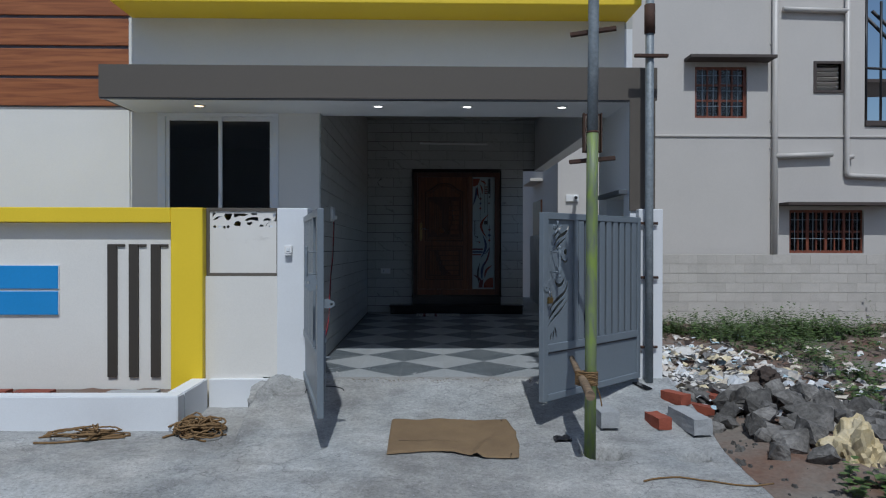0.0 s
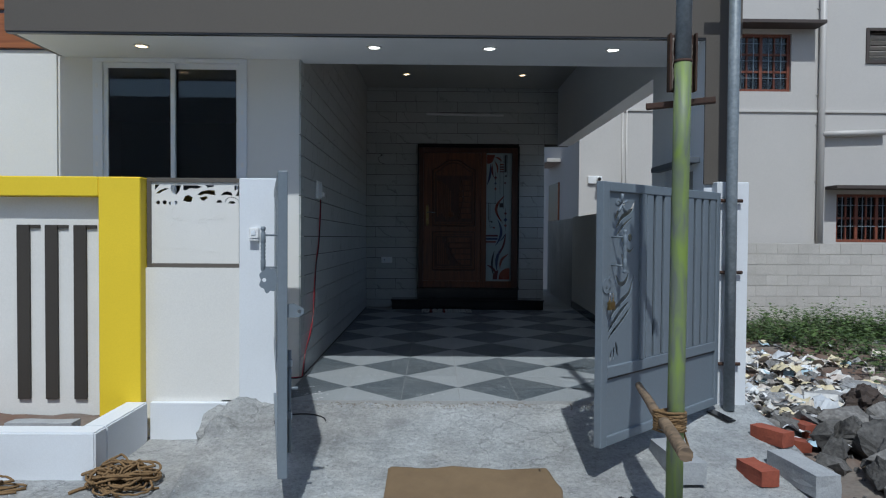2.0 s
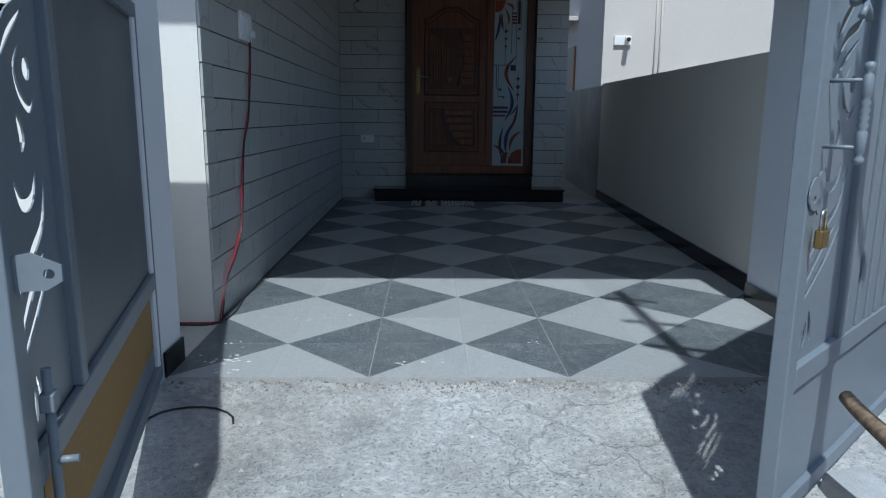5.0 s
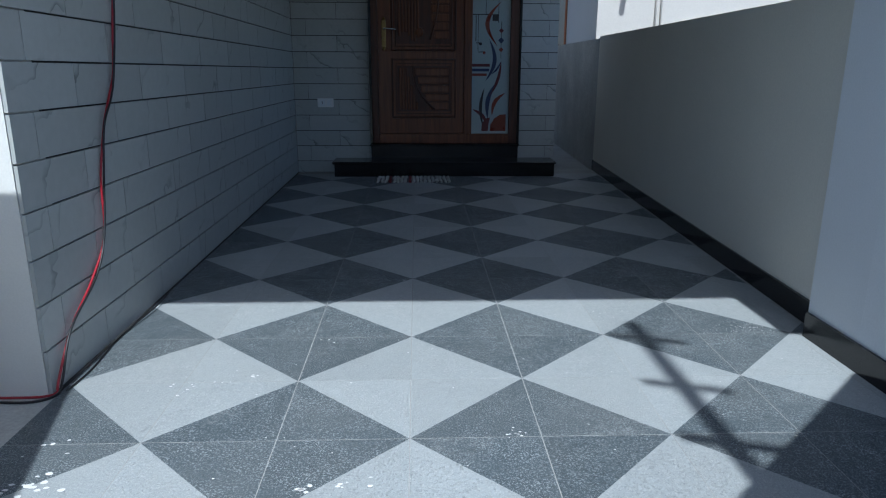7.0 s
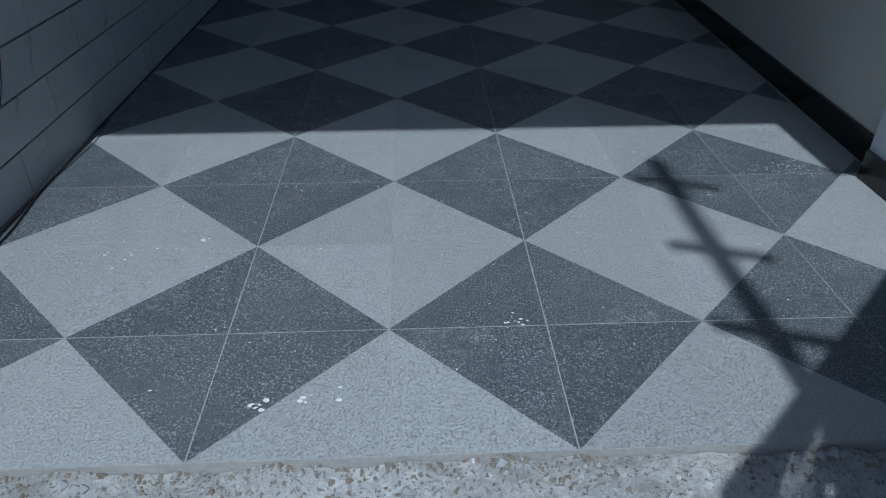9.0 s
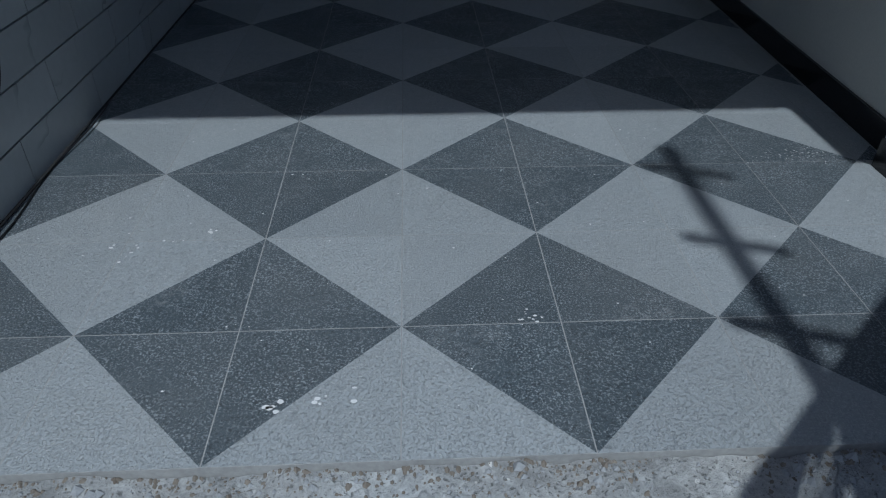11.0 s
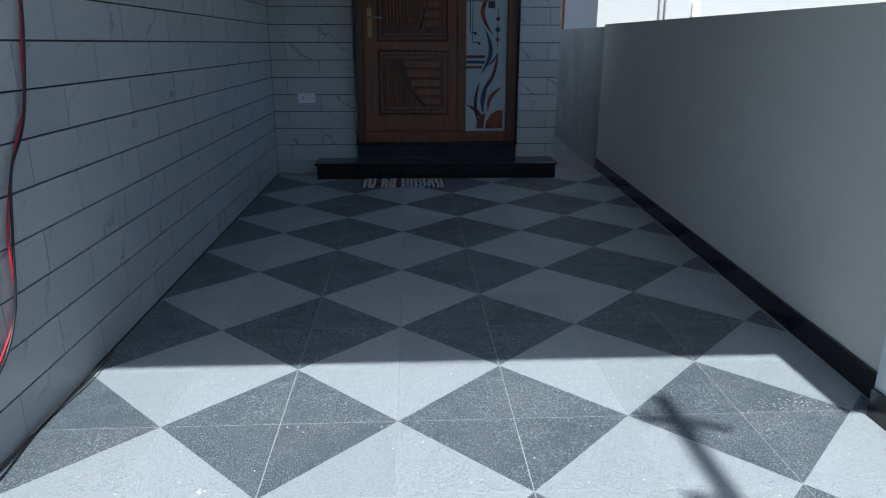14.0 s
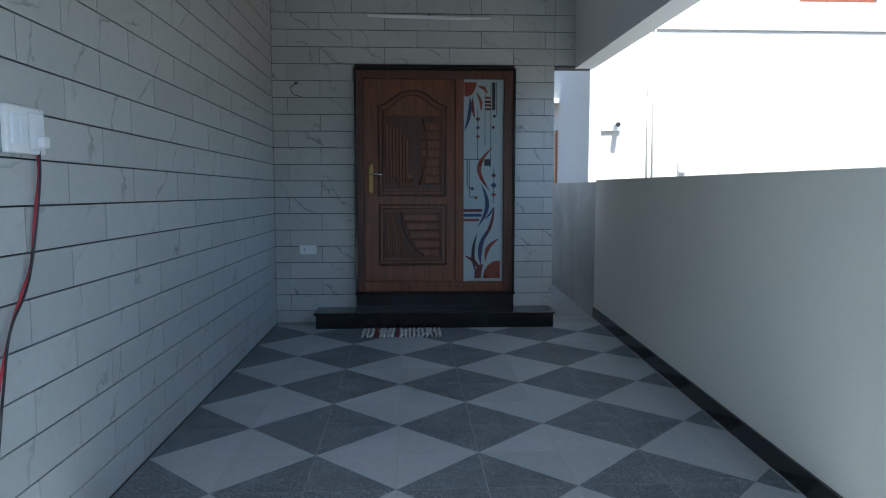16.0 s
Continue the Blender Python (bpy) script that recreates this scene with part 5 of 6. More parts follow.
v = part("ventilator", box(8.34, 8.40, NY - 0.03, NY + 0.1, 4.54, 5.24, 0.004), M_nb_trim, nb, "small louvred ventilator")
for b in ((8.95, 9.01, 4.54, 5.24), (8.401, 8.949, 5.18, 5.24), (8.401, 8.949, 4.54, 4.60)):
    part("surround", box(b[0], b[1], NY - 0.03, NY + 0.1, b[2], b[3], 0.004), M_nb_trim, v)
for k in range(5):
    part("louvre", put(bmesh.new(), -0.27, 0.27, -0.05, 0.05, -0.004, 0.004, 0, pose(8.675, NY + 0.1, 4.66 + 0.105 * k, -35)), M_pvc, v)


def pipe(points, r=0.055):
    return part("drain_pipe", tube(points, r, 12), M_pvc, nb)


pipe([(7.45, NY - 0.07, -0.5), (7.45, NY - 0.07, 8.6)], 0.065)
pipe([(9.06, NY - 0.07, 8.6), (9.06, NY - 0.07, 2.78), (9.08, NY - 0.07, 2.72), (9.14, NY - 0.07, 2.70), (11.5, NY - 0.07, 2.62)])
pipe([(7.45, NY - 0.09, 3.12), (8.72, NY - 0.09, 3.17)], 0.06)
pipe([(7.62, NY - 0.07, 6.36), (9.06, NY - 0.07, 6.33)])
pipe([(9.06, NY - 0.07, 3.12), (9.20, NY - 0.07, 3.12)], 0.05)
for z in (0.6, 2.2, 3.3, 3.9, 5.6):
    part("pipe_clip", box(7.36, 7.54, NY - 0.02, NY - 0.001, z, z + 0.03), M_pvc, nb)
for x in (3.52, 3.60):
    pipe([(x, NY - 0.02, 1.0), (x, NY - 0.02, 3.57)], 0.014)
part("junction_box", box(3.98, 4.10, NY - 0.06, NY - 0.001, 1.52, 1.72, 0.02), M_plastic, nb)
part("sunshade", box(2.35, 2.669, 11.0, 12.6, 2.75, 2.83, 0.008), M_nb, nb)
part("shutter", box(2.63, 2.669, 11.1, 12.4, 1.2, 2.3, 0.004), M_door_dark, nb)
stair = thing("steel_stair", "black steel stair and canopy frame on the neighbour's terrace", "stair")
for k in range(4):
    part("stringer", tube([(9.8 + 0.5 * k, NY + 1.0, 6.9 - 0.2 * k), (13.0 + 0.4 * k, NY + 1.2, 4.0)], 0.04, 6), M_black_wire, stair)
for k in range(9):
    part("post", tube([(9.75 + 0.35 * k, NY + 0.9, 3.93), (9.75 + 0.35 * k, NY + 0.9, 7.4 - 0.25 * k)], 0.03, 6), M_black_wire, stair)
part("rail", tube([(9.7, NY + 0.9, 5.35), (13, NY + 0.9, 5.2)], 0.03, 6), M_black_wire, stair)
part("deck", box(9.7, 13, NY + 0.9, NY + 2.5, 5.0, 5.08), M_nb_trim, stair)

cctv = thing("security_camera", "small white bullet camera on the neighbour's wall", "camera unit", pose(3.0, NY, 2.19))
part("base", box(-0.16, 0.12, -0.05, 0, -0.075, 0.075, 0.01), M_plastic, cctv)
part("body", tube([(0.05, -0.06, 0.03), (0.02, -0.24, 0.0)], 0.04, 12), M_plastic, cctv)
part("lens", tube([(0.0205, -0.237, 0.0), (0.0195, -0.244, -0.001)], 0.034, 12), M_dark_plastic, cctv)

# block wall of the neighbour's plot: core, footing and coping
BY = 8.3
bw_wall = structure("wall_block", put(bmesh.new(), 2.3, 14, BY + 0.004, BY + 0.2, -0.7, 0.965), M_mortar, "unplastered grey block wall round the neighbour's plot")
structure("wall_footing", box(2.3, 14, BY - 0.06, BY + 0.22, -0.8, -0.46, 0.02), M_mortar, "pale cement footing under the block wall")

# unseen wall behind the walk, added to block low sky and darken window reflections
structure("wall_opposite", put(bmesh.new(), -30, 30, -16.4, -16, -0.5, 5.4), M_raw, "plain unseen wall, added for dark reflections in the windows")

# ---------- scaffold pipes, stick, ropes ----------
def wobble_tube(points, r, n, amp, seed, sides=10, r_end=None):
    """A bar along a broken line, cut fine and slightly uneven."""
    pts = [Vector(p) for p in points]
    out = []
    for a, b in zip(pts, pts[1:]):
        for k in range(n):
            p = a.lerp(b, k / n)
            out.append(p + amp * Vector((noise.noise((p.z * 6, p.x * 6, seed)), noise.noise((p.y * 6, p.z * 6, seed + 3)), noise.noise((p.x * 6, p.y * 6, seed + 7)))))
    return tube(out + [pts[-1]], r, sides, r_end)


def lean(z):
    return 0.950 + 0.004 * (z + 0.2), -1.42 - 0.004 * (z + 0.2)


pole = thing("scaffold_pole", "tall steel scaffold pole, green paint below and bare grey above", "pole")
gz = paving_z(0.95, -1.42) - 0.05
part("green_tube", tube([(*lean(z), z) for z in (gz, 0.5, 1.0, 1.5, 1.925)], 0.039, 20), M_pole_green, pole, "flaking green-painted lower pipe")
part("grey_tube", tube([(*lean(z), z) for z in (1.92, 2.5, 3.0, 4.2)], 0.036, 20), M_pole_grey, pole, "bare grey upper pipe")
x, y = lean(1.92)
splint = part("splint", box(x - 0.064, x + 0.064, y + 0.022, y + 0.034, 1.79, 2.055, 0.003), M_rust, pole, "rusty channel iron welded behind the joint")
for dx in (-0.064, 0.054):
    part("flange", box(x + dx, x + dx + 0.010, y - 0.012, y + 0.0215, 1.79, 2.055, 0.003), M_rust, splint)
rng = random.Random(13)
for dx in (-0.043, 0.043):
    part("weld_bead", tube([(x + dx + 0.004 * rng.uniform(-1, 1), y + 0.014 + 0.004 * rng.uniform(-1, 1), 1.80 + 0.0125 * k) for k in range(20)], 0.0055, 6), M_weld, splint, "rough pale weld bead")
part("joint_ring", lathe([(0.036, -0.008), (0.0415, -0.003), (0.041, 0.004), (0.036, 0.008)], 20, pose(*lean(1.925), 1.925)), M_rust, pole, "rusty welded ring at the joint")
for z, tilt, w in ((1.745, 0, 0.155), (2.62, 0, 0.155), (3.20, 0, 0.15), (3.87, 0, 0.15)):
    x, y = lean(z)
    lug = part("cross_lug", box(-w, w, -0.02, 0.02, -0.014, 0.014, 0.004), M_rust, pole, "short rusty cross bar")
    lug.matrix_basis = pose(x + 0.012, y + 0.058, z, 0, -3, -20)

pipe2 = thing("scaffold_pipe", "grey galvanised pipe standing against the gate post", "pole")
part("tube", tube([(1.775, -0.10, paving_z(1.775, -0.10)), (1.772, -0.095, 1.5), (1.765, -0.115, 4.2)], 0.036, 18), M_pole_grey, pipe2)
part("sleeve", tube([(1.768, -0.108, 3.0), (1.766, -0.112, 3.25)], 0.046, 18), M_rust, pipe2)
for z, w in ((0.27, 0.085), (0.88, 0.09), (1.355, 0.085)):
    part("tie_bolt", tube([(1.775 - w, -0.06, z), (1.775 + w, -0.06, z)], 0.012, 8), M_rust, pipe2)
lug = part("cross_lug", box(-0.145, 0.145, -0.02, 0.02, -0.014, 0.014, 0.004), M_rust, pipe2)
lug.matrix_basis = pose(1.77, -0.145, 2.80)

stick = solid("wooden_stick", wobble_tube([(0.925, -0.92, 0.323), (0.895, -1.20, 0.29), (0.882, -1.42, 0.265), (0.862, -1.80, 0.225)], 0.019, 6, 0.012, 1.0, 9, 0.031), M_stick,
              "weathered wooden stick tied across the scaffold pole", "stick")
coil = []
for i in range(330):
    a = i * 0.32
    coil.append((0.925 + (0.070 + 0.005 * math.sin(i * 1.7)) * math.cos(a), -1.42 + (0.050 + 0.006 * math.cos(i * 1.1)) * math.sin(a), 0.225 + 0.075 * (i / 330) + 0.016 * math.sin(i * 0.21)))
lash = thing("rope_lashing", "coir rope wound many times round pole and stick", "rope")
part("winding", tube(coil, 0.0062, 6), M_rope, lash)
part("loose_end", wobble_tube([coil[0], (1.02, -1.40, 0.14), (1.03, -1.41, 0.07)], 0.005, 6, 0.01, 2.0, 6), M_rope, lash)


def rope_heap(x, y, rx, ry, turns, seed, label):
    """Loose loops thrown over one another."""
    rng = random.Random(seed)
    raw = []
    for t in range(turns):
        cx, cy = x + rng.uniform(-0.45, 0.45) * rx, y + rng.uniform(-0.45, 0.45) * ry
        a0, e, q = rng.uniform(0, 6.28), rng.uniform(0.25, 0.8), rng.uniform(0.45, 0.95)
        for k in range(11):
            a = a0 + 2 * math.pi * k / 12
            u, w = q * rx * math.cos(a), q * e * ry * math.sin(a)
            raw.append((cx + u * math.cos(t) - w * math.sin(t) * 0.6, cy + u * math.sin(t) * 0.5 + w * math.cos(t), 0.012 + 0.13 * (t / turns) * math.exp(-((u / rx) ** 2 + (w / ry) ** 2) * 2)))
    pts = []
    for p, q in zip(raw, raw[1:]):
        for k in range(3):
            t = k / 3
            px, py = p[0] + (q[0] - p[0]) * t, p[1] + (q[1] - p[1]) * t
            pts.append((px, py, paving_z(px, py) + p[2] + (q[2] - p[2]) * t + 0.006 * rng.random()))
    r = thing("rope_coil", label, "rope", group="ropes on the concrete")
    part("coil", tube(pts, 0.0066, 6), M_rope, r)
    for s in range(5):
        a = rng.uniform(0, 6.28)
        q = [(x + (0.3 + 0.9 * t) * rx * math.cos(a + 0.6 * t), y + (0.3 + 0.9 * t) * ry * math.sin(a + 0.6 * t)) for t in (k / 8 for k in range(9))]
        part("strand", tube([(u, w, paving_z(u, w) + 0.009) for u, w in q], 0.0072, 6), M_rope, r)


rope_heap(-1.885, -0.86, 0.20, 0.22, 44, 1, "tangled heap of brown coir rope on the concrete")
rope_heap(-2.68, -0.98, 0.26, 0.14, 7, 2, "loose loops of brown coir rope on the concrete")
tail = [(-2.95 + 0.05 * i, -1.13 + 0.28 * (i / 12) ** 2 * 0.7, 0) for i in range(13)]
solid("rope_length", tube([(x, y, paving_z(x, y) + 0.009) for x, y, _ in tail], 0.009, 6), M_rope, "single length of coir rope on the concrete", "rope", "ropes on the concrete")


# ---------- burlap sack on the ramp ----------
def burlap():
    bm = bmesh.new()
    nx, ny = 64, 44
    rows = []
    for j in range(ny + 1):
        v = j / ny
        row = []
        for i in range(nx + 1):
            u = i / nx
            x = -0.425 + 0.905 * u - (0.03 * (2 * abs(v - 0.5)) ** 4 if u > 0.93 else 0) + 0.02 * noise.noise((v * 5, 1.0, 0.0)) * (1 - 2 * abs(u - 0.5)) + (0.03 * noise.noise((v * 4, 9, 0)) if u > 0.9 else 0)
            y = -1.475 + 0.63 * v + 0.035 * noise.noise((u * 3.5, 2.0, 0.0)) + (0.05 * math.sin(u * 5) * (1 - v) if v < 0.3 else 0)
            fold = 0.028 * math.exp(-((x - 0.20 - 0.5 * (y + 1.45)) / 0.035) ** 2) * smooth(-1.05, -1.4, y)
            z = paving_z(x, y) + 0.024 + 0.012 * max(0, noise.noise((x * 5, y * 6, 3.0))) + fold
            if i in (0, nx) or j in (0, ny):
                z -= 0.014
            row.append(bm.verts.new((x, y, z)))
        rows.append(row)
    for a, b in zip(rows, rows[1:]):
        for i in range(nx):
            bm.faces.new((a[i], a[i + 1], b[i + 1], b[i])).smooth = True
    return bm


solid("burlap_sack", burlap(), M_burlap, "flattened brown burlap sack lying on the concrete ramp", "sack")


# ---------- bricks and blocks ----------
def brick_mesh(w, l, h, seed, bevel=0.006):
    bm = box(-w / 2, w / 2, -l / 2, l / 2, 0, h)
    bmesh.ops.subdivide_edges(bm, edges=bm.edges[:], cuts=3, use_grid_fill=True)
    for vtx in bm.verts:
        vtx.co += 0.006 * Vector((noise.noise(vtx.co * 14 + Vector((seed, 0, 0))), noise.noise(vtx.co * 14 + Vector((0, seed, 0))), noise.noise(vtx.co * 14 + Vector((0, 0, seed)))))
    return bm


for i, (x, y, rz, lab) in enumerate(((1.58, -0.92, 10, "red clay brick lying on the concrete ramp"), (1.86, -0.51, 28, "red clay brick behind the grey block"))):
    solid("brick", brick_mesh(0.105, 0.22, 0.085, i), M_brick, lab, "brick", "loose bricks", at=pose(x, y, paving_z(x, y) - 0.005, 0, 0, rz))
for i, (x, y, rz, l, w, lab) in enumerate(((1.175, -0.82, 4, 0.44, 0.14, "pale concrete block behind the scaffold pole"), (1.80, -0.965, 6, 0.42, 0.14, "pale concrete block at the edge of the ramp"))):
    solid("concrete_block", brick_mesh(w, l, 0.115, 7 + i), M_cblock, lab, "block", "loose blocks", at=pose(x, y, paving_z(x, y) - 0.006, 0, 0, rz))
for i, (x, y, z, rx, rz) in enumerate(((2.32, 0.12, 0, 8, 70), (3.35, 0.75, 0.02, 15, 40), (2.55, 0.45, 0, 0, 15))):
    solid("brick", brick_mesh(0.105, 0.21, 0.09, 20 + i), M_brick, "broken red brick among the rubble", "brick", "loose bricks", at=pose(x, y, ground_z(x, y) + z, rx, 0, rz))
for x0, x1, hh in ((-3.9, -3.55, 0.07), (-3.5, -3.2, 0.065), (-2.75, -2.35, 0.06)):
    solid("brick", brick_mesh(x1 - x0, 0.10, hh, x0), M_brick if x0 < -3 else M_cblock, "brick lying in the planter trough", "brick", "bricks in the planter", at=pose((x0 + x1) / 2, -0.42, -0.09))
solid("dark_offcut", box(-0.035, 0.035, -0.09, 0.09, 0, 0.012, 0.003), M_granite, "dark stone offcut on the concrete", "offcut", at=pose(1.685, -0.19, paving_z(1.685, -0.19) + 0.004, 8, 0, 25))
bag = grid_mesh([-0.06 + 0.01 * i for i in range(13)], [-0.05 + 0.01 * i for i in range(11)], lambda x, y: max(0.0, 0.018 + 0.03 * noise.noise((x * 40, y * 40, 1)) - 3 * (x * x + y * y)))
solid("plastic_scrap", bag, M_black_wire, "crumpled dark plastic scrap on the ramp", "scrap", at=pose(0.80, -1.22, paving_z(0.80, -1.22) + 0.003))
wr = [(1.16 + 0.06 * i, -1.92 + 0.06 * math.sin(0.45 * i), 0) for i in range(14)]
solid("bent_wire", tube([(x, y, paving_z(x, y) + 0.007) for x, y, _ in wr], 0.006, 6), M_rope, "bent brown wire on the concrete", "wire")
wl2 = [(-1.02 + 0.16 * math.cos(a), -0.28 + 0.10 * math.sin(a), 0) for a in (0.35 * i for i in range(11))]
solid("thin_wire", tube([(x, y, paving_z(x, y) + 0.005) for x, y, _ in wl2], 0.004, 6), M_black_wire, "thin black wire loop on the ramp", "wire")


# small chips and droppings on the concrete
def crumbs():
    rng = random.Random(11)
    bm = bmesh.new()
    for i in range(700):
        if i < 360:
            x, y = rng.uniform(-1.2, 1.6), -0.02 - 0.14 * rng.random() ** 1.5
        else:
            x, y = rng.uniform(-3.2, 1.8), rng.uniform(-3.2, -0.1)
        r = rng.uniform(0.002, 0.009) if i > 60 else rng.uniform(0.005, 0.016)
        z = paving_z(x, y) + r * 0.3
        ring = [bm.verts.new((x + r * rng.uniform(0.6, 1.2) * math.cos(a), y + r * rng.uniform(0.6, 1.2) * math.sin(a), z - r * 0.3)) for a in (0, 1.25, 2.5, 3.8, 5.0)]
        top = bm.verts.new((x, y, z + r * 0.7))
        for k in range(5):
            bm.faces.new((ring[k], ring[(k + 1) % 5], top))
    return bm


def seam():
    """Crumbled mortar packed along the edge of the tiled floor."""
    rng = random.Random(17)
    bm = bmesh.new()
    for i in range(1500):
        x = rng.uniform(-1.18, 1.64)
        y = -0.004 - 0.075 * rng.random() ** 2.2
        if noise.noise((x * 2.5, 3.0, 0.0)) < -0.25:
            continue
        r = 0.002 + 0.009 * rng.random() ** 2.5
        z = paving_z(x, y)
        ring = [bm.verts.new((x + r * rng.uniform(0.6, 1.3) * math.cos(a), y + r * rng.uniform(0.6, 1.3) * math.sin(a), z - 0.004)) for a in (0, 1.25, 2.5, 3.8, 5.0)]
        top = bm.verts.new((x, y, z + r * 0.6))
        for k in range(5):
            bm.faces.new((ring[k], ring[(k + 1) % 5], top))
    return bm


solid("mortar_crumbs", seam(), M_dirt, "crumbled brown-grey mortar along the floor edge", "mortar", kind="stuff")
solid("cement_crumbs", crumbs(), M_cblock, "scattered pale cement crumbs on the concrete", "crumbs", kind="stuff")


def droplets():
    """Dried white paint: a few splashes, two dusty smears and stray specks on the tiles."""
    rng = random.Random(21)
    bm = bmesh.new()
    spots = []
    for cx, cy, n, spread, r in ((-0.28, 0.15, 5, 0.02, 0.008), (-0.17, 0.16, 6, 0.04, 0.006), (-1.02, 0.18, 16, 0.05, 0.009), (-0.99, 0.08, 7, 0.04, 0.008), (0.32, 0.42, 12, 0.02, 0.004), (-0.42, 0.42, 3, 0.02, 0.004),
                                 (-0.56, 0.84, 4, 0.02, 0.006), (-0.76, 0.77, 9, 0.06, 0.005), (0.86, 1.45, 9, 0.06, 0.003), (-1.02, 0.39, 5, 0.05, 0.007), (1.42, 1.25, 60, 0.05, 0.0026), (1.30, 1.23, 30, 0.06, 0.002),
                                 (1.50, 1.99, 34, 0.05, 0.003), (0.39, 2.52, 5, 0.04, 0.003)):
        spots += [(cx + rng.gauss(0, spread), cy + rng.gauss(0, spread * 0.6), r * rng.uniform(0.35, 1.0)) for _ in range(n)]
    spots += [(rng.uniform(-1.15, 1.6), rng.uniform(0.03, 2.6), rng.uniform(0.0012, 0.0030)) for _ in range(110)]
    for x, y, r in spots:
        if not (-1.19 < x < 1.62 and 0.02 < y < 5.0):
            continue
        n = 8
        vs = [bm.verts.new((x + r * rng.uniform(0.7, 1.25) * math.cos(2 * math.pi * k / n) * 1.4, y + r * rng.uniform(0.7, 1.25) * math.sin(2 * math.pi * k / n), 0.0022)) for k in range(n)]
        bm.faces.new(vs)
    return bm


solid("paint_splashes", droplets(), M_plastic, "dried white paint splashes on the floor tiles", "paint", kind="stuff")


# ---------- rubble, litter and weeds on the open plot ----------
def rock_mesh(seed, sx, sy, sz):
    """A split quarry stone: flat faces, sharp but chipped edges."""
    rng = random.Random(seed)
    pts = []
    for _ in range(13):
        d = Vector((rng.gauss(0, 1), rng.gauss(0, 1), rng.gauss(0, 1))).normalized() * rng.uniform(0.75, 1.0)
        d = Vector([max(-0.78, min(0.78, c * 1.15)) for c in d])
        pts.append((d.x * sx, d.y * sy, d.z * sz))
    bm = hull(pts)
    bmesh.ops.triangulate(bm, faces=bm.faces[:])
    bmesh.ops.subdivide_edges(bm, edges=bm.edges[:], cuts=2, use_grid_fill=True)
    k = 0.14 * min(sx, sy, sz)
    for v in bm.verts:
        v.co += k * noise.noise_vector(v.co * 16 + Vector((seed, 0, 0)))
    return bm


rng = random.Random(4)
ROCKS = [(2.62, -0.42, 0.10, 0.20), (2.95, -0.55, 0.05, 0.24), (3.28, -0.30, 0.10, 0.26), (2.75, -0.10, 0.22, 0.17), (3.02, -0.05, 0.28, 0.20), (2.58, 0.05, 0.10, 0.18), (3.35, 0.15, 0.22, 0.24),
         (3.62, -0.12, 0.10, 0.22), (2.90, 0.45, 0.12, 0.24), (2.70, 0.55, 0.10, 0.18), (3.20, 0.62, 0.12, 0.20), (3.60, 0.42, 0.08, 0.22), (2.50, -0.78, 0.0, 0.14), (2.58, -0.98, 0.02, 0.16),
         (3.45, -0.62, 0.05, 0.18), (2.36, -0.28, 0.0, 0.13), (3.85, 0.22, 0.0, 0.20), (3.95, -0.30, 0.0, 0.18), (2.42, 0.42, 0.0, 0.15), (3.05, 1.10, 0.02, 0.18), (2.40, -1.15, 0.0, 0.12), (2.66, -1.22, 0.0, 0.13),
         (3.3, -1.1, 0.0, 0.13), (3.7, 0.85, 0.0, 0.17), (2.2, 0.3, 0.0, 0.11)]
for _ in range(40):
    a, q = rng.uniform(0, 6.28), rng.uniform(0.1, 1.0) ** 0.6
    ROCKS.append((3.0 + 0.85 * q * math.cos(a), -0.05 + 0.95 * q * math.sin(a), 0.34 * (1 - q), rng.uniform(0.08, 0.17)))
for i, (x, y, dz, r) in enumerate([(x, y, dz, r * (0.86 if r > 0.17 else 1.0)) for x, y, dz, r in ROCKS]):
    solid("rubble_stone", rock_mesh(i + 1, r * rng.uniform(0.85, 1.2), r * rng.uniform(0.85, 1.2), r * rng.uniform(0.6, 0.9)), M_rock,
          "rough grey quarry stone in the rubble heap", "stone", "stones of the rubble heap", at=pose(x, y, ground_z(x, y) + dz * 0.4 + r * 0.26, rng.uniform(-30, 30), rng.uniform(-30, 30), rng.uniform(0, 360)))


def crumpled(seed, w, d, h, n=14):
    bm = bmesh.new()
    bmesh.ops.create_icosphere(bm, subdivisions=4, radius=1.0)
    for vtx in bm.verts:
        c = vtx.co.copy()
        k = 1 + 0.40 * noise.noise(c * 1.7 + Vector((seed, 0, 0))) - 0.32 * abs(noise.noise(c * 3.2 + Vector((0, seed, 0)))) - 0.20 * abs(noise.noise(c * 7 + Vector((0, 0, seed)))) - 0.07 * abs(noise.noise(c * 17 + Vector((seed, 0, seed))))
        vtx.co = Vector((c.x * w * k, c.y * d * k, max(-0.15, c.z) * h * k))
    return bm


def set_on(x, y, up=0.0, rz=0.0):
    return pose(x, y, ground_z(x, y) + up, 0, 0, rz)


solid("plastic_sack", crumpled(3, 0.24, 0.20, 0.32), M_sack, "crumpled yellowed plastic sack beside the stones", "sack", at=set_on(2.93, -1.15, -0.04, 20))
solid("old_cloth", crumpled(8, 0.24, 0.14, 0.15), M_cloth, "crumpled dark brown cloth draped on the stones", "cloth", at=set_on(3.22, 0.75, 0.20, 40))
M_film = surface("clear_plastic_film", (0.38, 0.38, 0.38), 0.3, var=0.2, scale=8, bump=0.3, other=(0.22, 0.22, 0.22))
